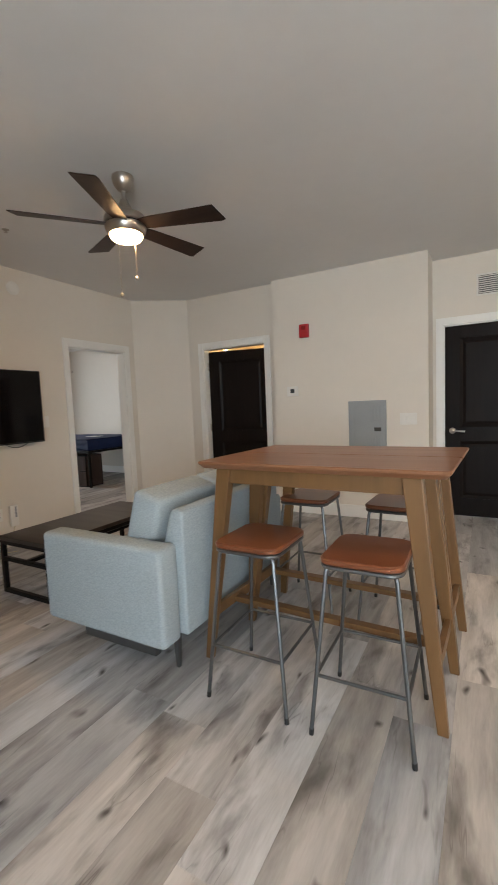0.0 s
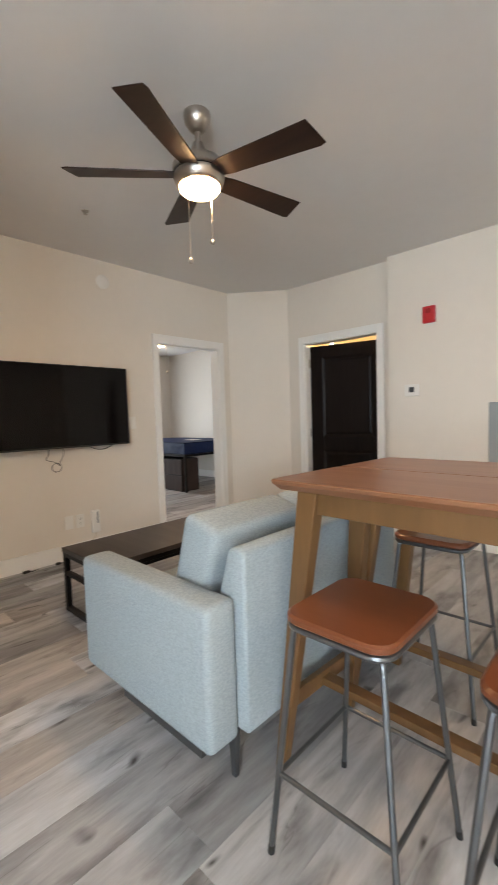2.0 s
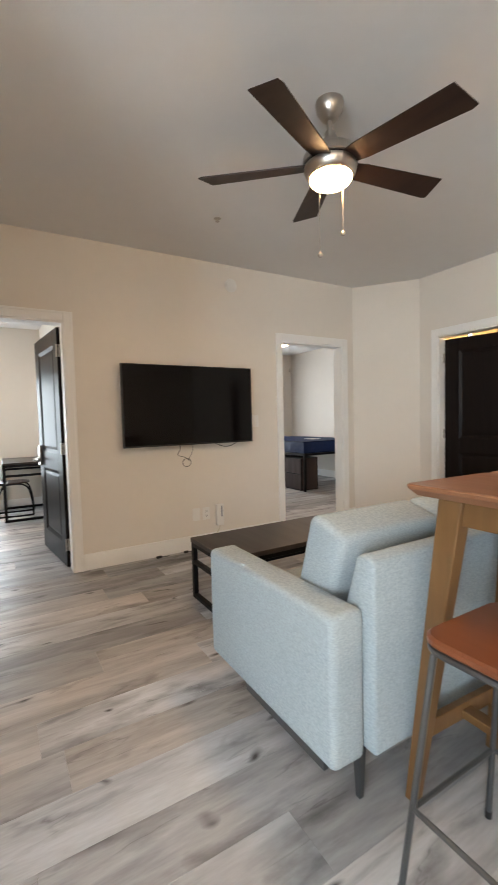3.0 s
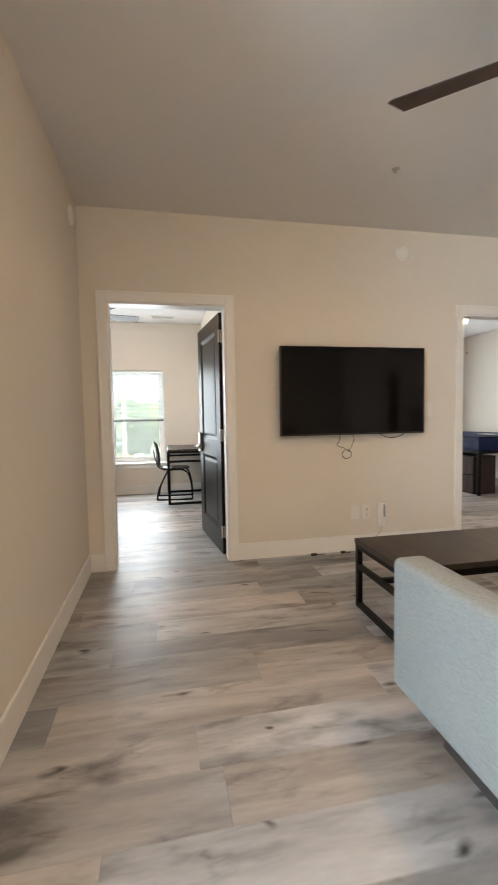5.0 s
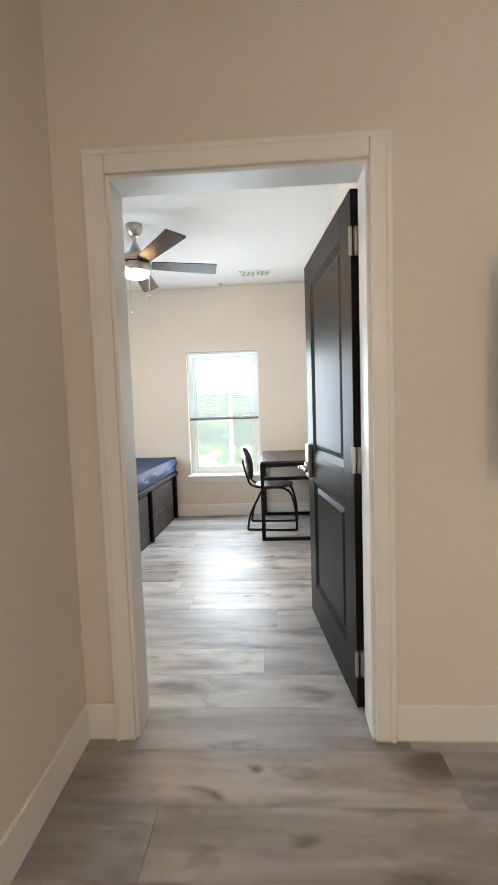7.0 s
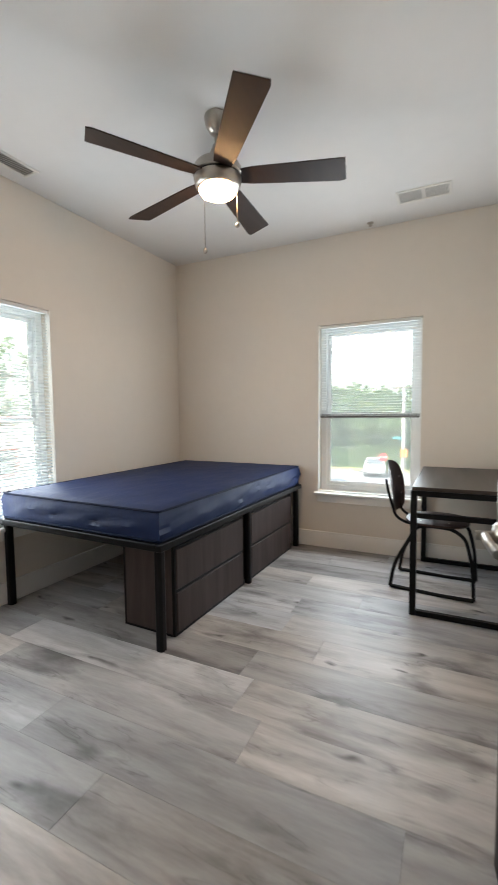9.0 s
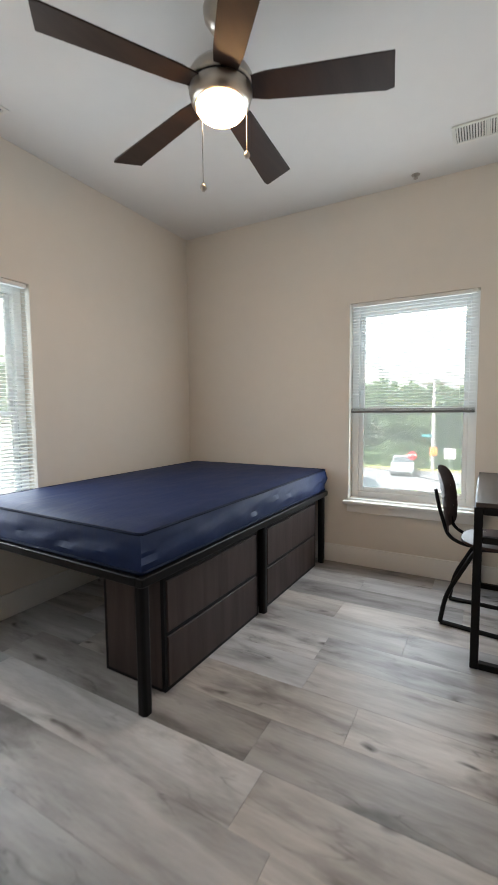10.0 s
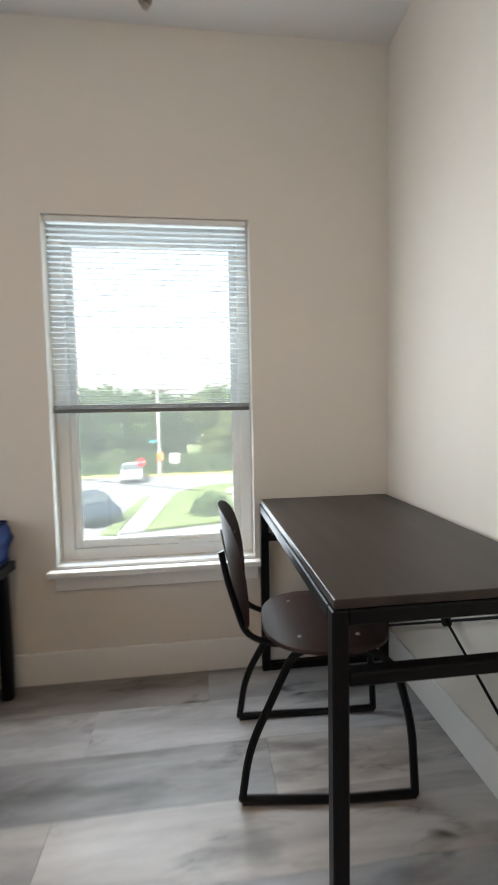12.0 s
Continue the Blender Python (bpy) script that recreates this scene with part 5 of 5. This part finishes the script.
for k in range(34):
    bush(-46.4 - rng.uniform(0, 1.5), -38 + 2.3 * k + rng.uniform(-0.6, 0.6), rng.uniform(1.5, 2.3), "dense green shrub below the trees")
bush(-28.2, 1.0, 1.15, "round green bush on the lawn")
bush(-27.4, 3.6, 1.0, "round green bush on the lawn")
rock_mesh = None
for k in range(26):
    if rock_mesh is None:
        bm = bmesh.new()
        bmesh.ops.create_icosphere(bm, subdivisions=2, radius=0.32)
        for q in bm.verts:
            q.co *= 0.85 + 0.3 * noise.noise(q.co * 4)
        rock_mesh = bpy.data.meshes.new("rock")
        bm.to_mesh(rock_mesh)
        bm.free()
        rock_mesh.materials.append(STONE)
    ob = new("rock", rock_mesh)
    tagged(ob, "rough grey-brown boulder in a heap on the lawn", "rock", "boulders on the lawn")
    ob.matrix_basis = pose(-30.6 + rng.uniform(-0.7, 0.7), 3.1 + rng.uniform(-0.9, 1.6), GZ + 0.18 + 0.33 * (k % 3), rng.uniform(0, 360), rng.uniform(0, 360), 0)


def car(m, paint, label):
    c = thing("car", m, label, "car", "parked cars")
    prof = [(-2.15, 0.32), (-2.18, 0.62), (-2.05, 0.86), (-1.55, 0.94), (-0.85, 1.38), (-0.2, 1.46), (0.55, 1.42), (1.15, 0.98), (1.95, 0.84), (2.18, 0.62), (2.15, 0.32)]
    own = bmesh.new()
    sides = []
    for y in (-0.86, 0.86):
        sides.append([own.verts.new((x, y * (1 - 0.18 * max(0, z - 0.9) / 0.5), z)) for x, z in prof])
    for s in sides:
        own.faces.new(s)
    for k in range(len(prof)):
        j = (k + 1) % len(prof)
        own.faces.new((sides[0][k], sides[0][j], sides[1][j], sides[1][k]))
    bmesh.ops.bevel(own, geom=list(own.edges), offset=0.05, segments=2, affect="EDGES")
    part("body", own, paint, c, smooth=True)
    bm = bmesh.new()
    for y in (-1, 1):
        pts = [(-1.35, 0.97), (-0.80, 1.33), (0.50, 1.37), (1.02, 0.99)]
        vs = [bm.verts.new((x, y * (0.87 - 0.155 * (z - 0.9) / 0.5), z)) for x, z in pts]
        bm.faces.new(vs)
    part("side_window", bm, DARKGLASS, c)
    for x0, z0, x1, z1 in ((1.12, 1.02, 0.60, 1.40), (-1.52, 0.98, -0.90, 1.36)):
        bm = bmesh.new()
        s = 0.02 if x0 > 0 else -0.02
        bm.faces.new([bm.verts.new(p) for p in ((x0 + s, -0.74, z0 + 0.02), (x0 + s, 0.74, z0 + 0.02), (x1 + s, 0.64, z1 + 0.02), (x1 + s, -0.64, z1 + 0.02))])
        part("windscreen", bm, DARKGLASS, c)
    for x in (-1.35, 1.35):
        for y in (-0.80, 0.80):
            bm = lathe([(0, -0.1), (0.20, -0.1), (0.30, -0.09), (0.32, 0), (0.30, 0.09), (0.20, 0.1), (0, 0.1)], 20)
            bmesh.ops.transform(bm, matrix=pose(x, y, 0.32, 90), verts=bm.verts)
            w = part("wheel", bm, RUBBER, c)
            bm = lathe([(0, 0.105), (0.17, 0.104), (0.19, 0.09), (0, 0.08)], 14)
            bmesh.ops.transform(bm, matrix=pose(x, y, 0.32, -90 if y > 0 else 90), verts=bm.verts)
            part("rim", bm, PANELGREY, w)


car(pose(-28.2, -5.35, GZ - 0.10, 0, 0, 35), CARDARK, "dark blue-grey car parked on the drive")
car(pose(-41.6, -5.2, GZ - 0.10, 0, 0, 8), CARWHITE, "white car on the road by the stop sign")

sign = thing("stop_sign", pose(-31.5, -3.05, GZ), "red octagonal stop sign on a thin post", "road sign")
part("post", tube([(0, 0, 0), (0, 0, 2.3)], 0.03, 8), PANELGREY, sign)
plate = part("sign_plate", prism([(0.29 * math.cos(radians(22.5 + 45 * k)), 0.29 * math.sin(radians(22.5 + 45 * k))) for k in range(8)], -0.012, 0.012), RED, sign)
plate.matrix_basis = pose(0.04, 0, 2.45, 90, 0, 90)
text = bpy.data.curves.new("word", "FONT")
text.body, text.size, text.align_x, text.align_y, text.extrude = "STOP", 0.20, "CENTER", "CENTER", 0.002
word = new("word", text)
word.parent = sign
word.matrix_basis = pose(0.056, 0, 2.45, 90, 0, 90)
text.materials.append(PLASTIC)
for x, y, z, w, h in ((-44.1, -1.8, 1.5, 0.9, 0.9),):
    s = thing("road_sign", pose(x, y, GZ - 0.10), "small white sign board on a post", "road sign")
    part("post", tube([(0, 0, 0), (0, 0, z)], 0.03, 8), PANELGREY, s)
    part("board", box(0.03, 0.045, -w / 2, w / 2, z - h / 2, z + h / 2, 0.004, 1), PLASTIC, s)
pole = thing("utility_pole", pose(-43.9, -3.1, GZ - 0.15), "tall grey wooden utility pole carrying wires", "utility pole")
part("mast", tube([(0, 0, 0), (0, 0, 8.1)], 0.15, 10, radii=[0.19, 0.14]), material("grey_pole", (0.34, 0.32, 0.30), 0.9, vary=0.15), pole)
part("crossarm", box(-0.06, 0.06, -1.0, 1.0, 7.5, 7.62, 0.01, 1), BARK, pole)
part("street_sign", box(0.2, 0.22, -0.95, -0.1, 3.0, 3.2, 0.005, 1), material("teal_sign", (0.05, 0.25, 0.28), 0.5), pole)
part("warning_board", box(0.2, 0.22, -0.25, 0.35, 1.4, 2.1, 0.005, 1), material("orange_sign", (0.6, 0.2, 0.04), 0.5), pole)
for a, b, sag in (((-43.9, -3.1, 3.4), (-8.5, -2.6, 2.9), 0.5), ((-43.9, -2.2, 3.2), (-40.0, 45.0, 3.0), 2.2), ((-43.9, -3.9, 1.9), (-46.5, -40.0, 2.6), 2.4), ((-17.8, -14.0, 1.2), (-17.3, 12.0, -2.4), 0.25)):
    pts = [Vector(a).lerp(Vector(b), i / 14) - Vector((0, 0, sag * 4 * (i / 14) * (1 - i / 14))) for i in range(15)]
    wire = thing("overhead_wire", pose(0, 0, 0), "thin black overhead wire strung from the pole", "wire", "overhead wires")
    part("strand", tube(pts, 0.014, 5), PLASTICBLACK, wire)


def house():
    h = thing("apartment_building", pose(-8.6, -17.5, GZ - 0.12), "pale building with red-trimmed windows", "building")
    part("wall", box(-14.0, 10.0, -7.0, 0.0, 0.0, 5.2), SIDING, h)
    bm = prism([(-14.4, 0.4), (10.4, 0.4), (10.4, -7.5), (-14.4, -7.5)], 5.2, 5.36)
    part("roof", bm, REDTRIM, h)
    for i, x in enumerate((-12.6, -10.2, -7.8, -5.4, -2.9, -0.4, 2.1, 4.6, 7.1)):
        for z in (0.9, 2.75):
            bm = bmesh.new()
            for x0, x1, z0, z1 in ((x - 0.55, x - 0.42, z - 0.13, z + 1.23), (x + 0.42, x + 0.55, z - 0.13, z + 1.23), (x - 0.42, x + 0.42, z - 0.13, z), (x - 0.42, x + 0.42, z + 1.1, z + 1.23)):
                box(x0, x1, 0.0, 0.06, z0, z1, 0, 1, bm)
            w = part("window", bm, REDTRIM, h, "red-trimmed window")
            part("pane", box(x - 0.42, x + 0.42, 0.002, 0.02, z, z + 1.1), DARKGLASS, w)
            part("sash_bar", box(x - 0.42, x + 0.42, 0.02, 0.04, z + 0.53, z + 0.58), VINYL, w)


house()


# ---- floor planks ----
PW, PL, PX = 0.2138, 1.32, -6.536
JOINTS = {0: 0.44, 3: 0.355, 4: 0.089, 13: 0.45, 14: 1.29, 16: 0.615, 25: 1.35, 26: 1.106}
rng = random.Random(7)
plank_meshes = {}


def plank(row, y0, y1):
    """One floor board of the given row between two heads."""
    length = round(y1 - y0, 3)
    if length < 0.04:
        return
    if length not in plank_meshes:
        bm = box(-PW / 2 + 0.0003, PW / 2 - 0.0003, -length / 2 + 0.0003, length / 2 - 0.0003, -0.0055, 0.0, 0.0005, 1)
        me = bpy.data.meshes.new("plank")
        bm.to_mesh(me)
        bm.free()
        me.materials.append(PLANK)
        plank_meshes[length] = me
    ob = new("plank", plank_meshes[length])
    ob.parent = floor
    ob.location = (PX + PW * (row + 0.5), (y0 + y1) / 2, 0.0)


for row in range(-9, 44):
    first = JOINTS.get(row, rng.uniform(0, PL))
    x = PX + PW * (row + 0.5)
    lo, hi = (1.41, 6.41) if x < -7.45 else (-1.547, 6.41) if x < -4.12 else (0.0, 4.80) if x < -1.42 else (-2.70, 5.09)
    y = first - PL * math.ceil((first - lo) / PL)
    while y < hi:
        plank(row, max(y, lo), min(y + PL, hi))
        y += PL
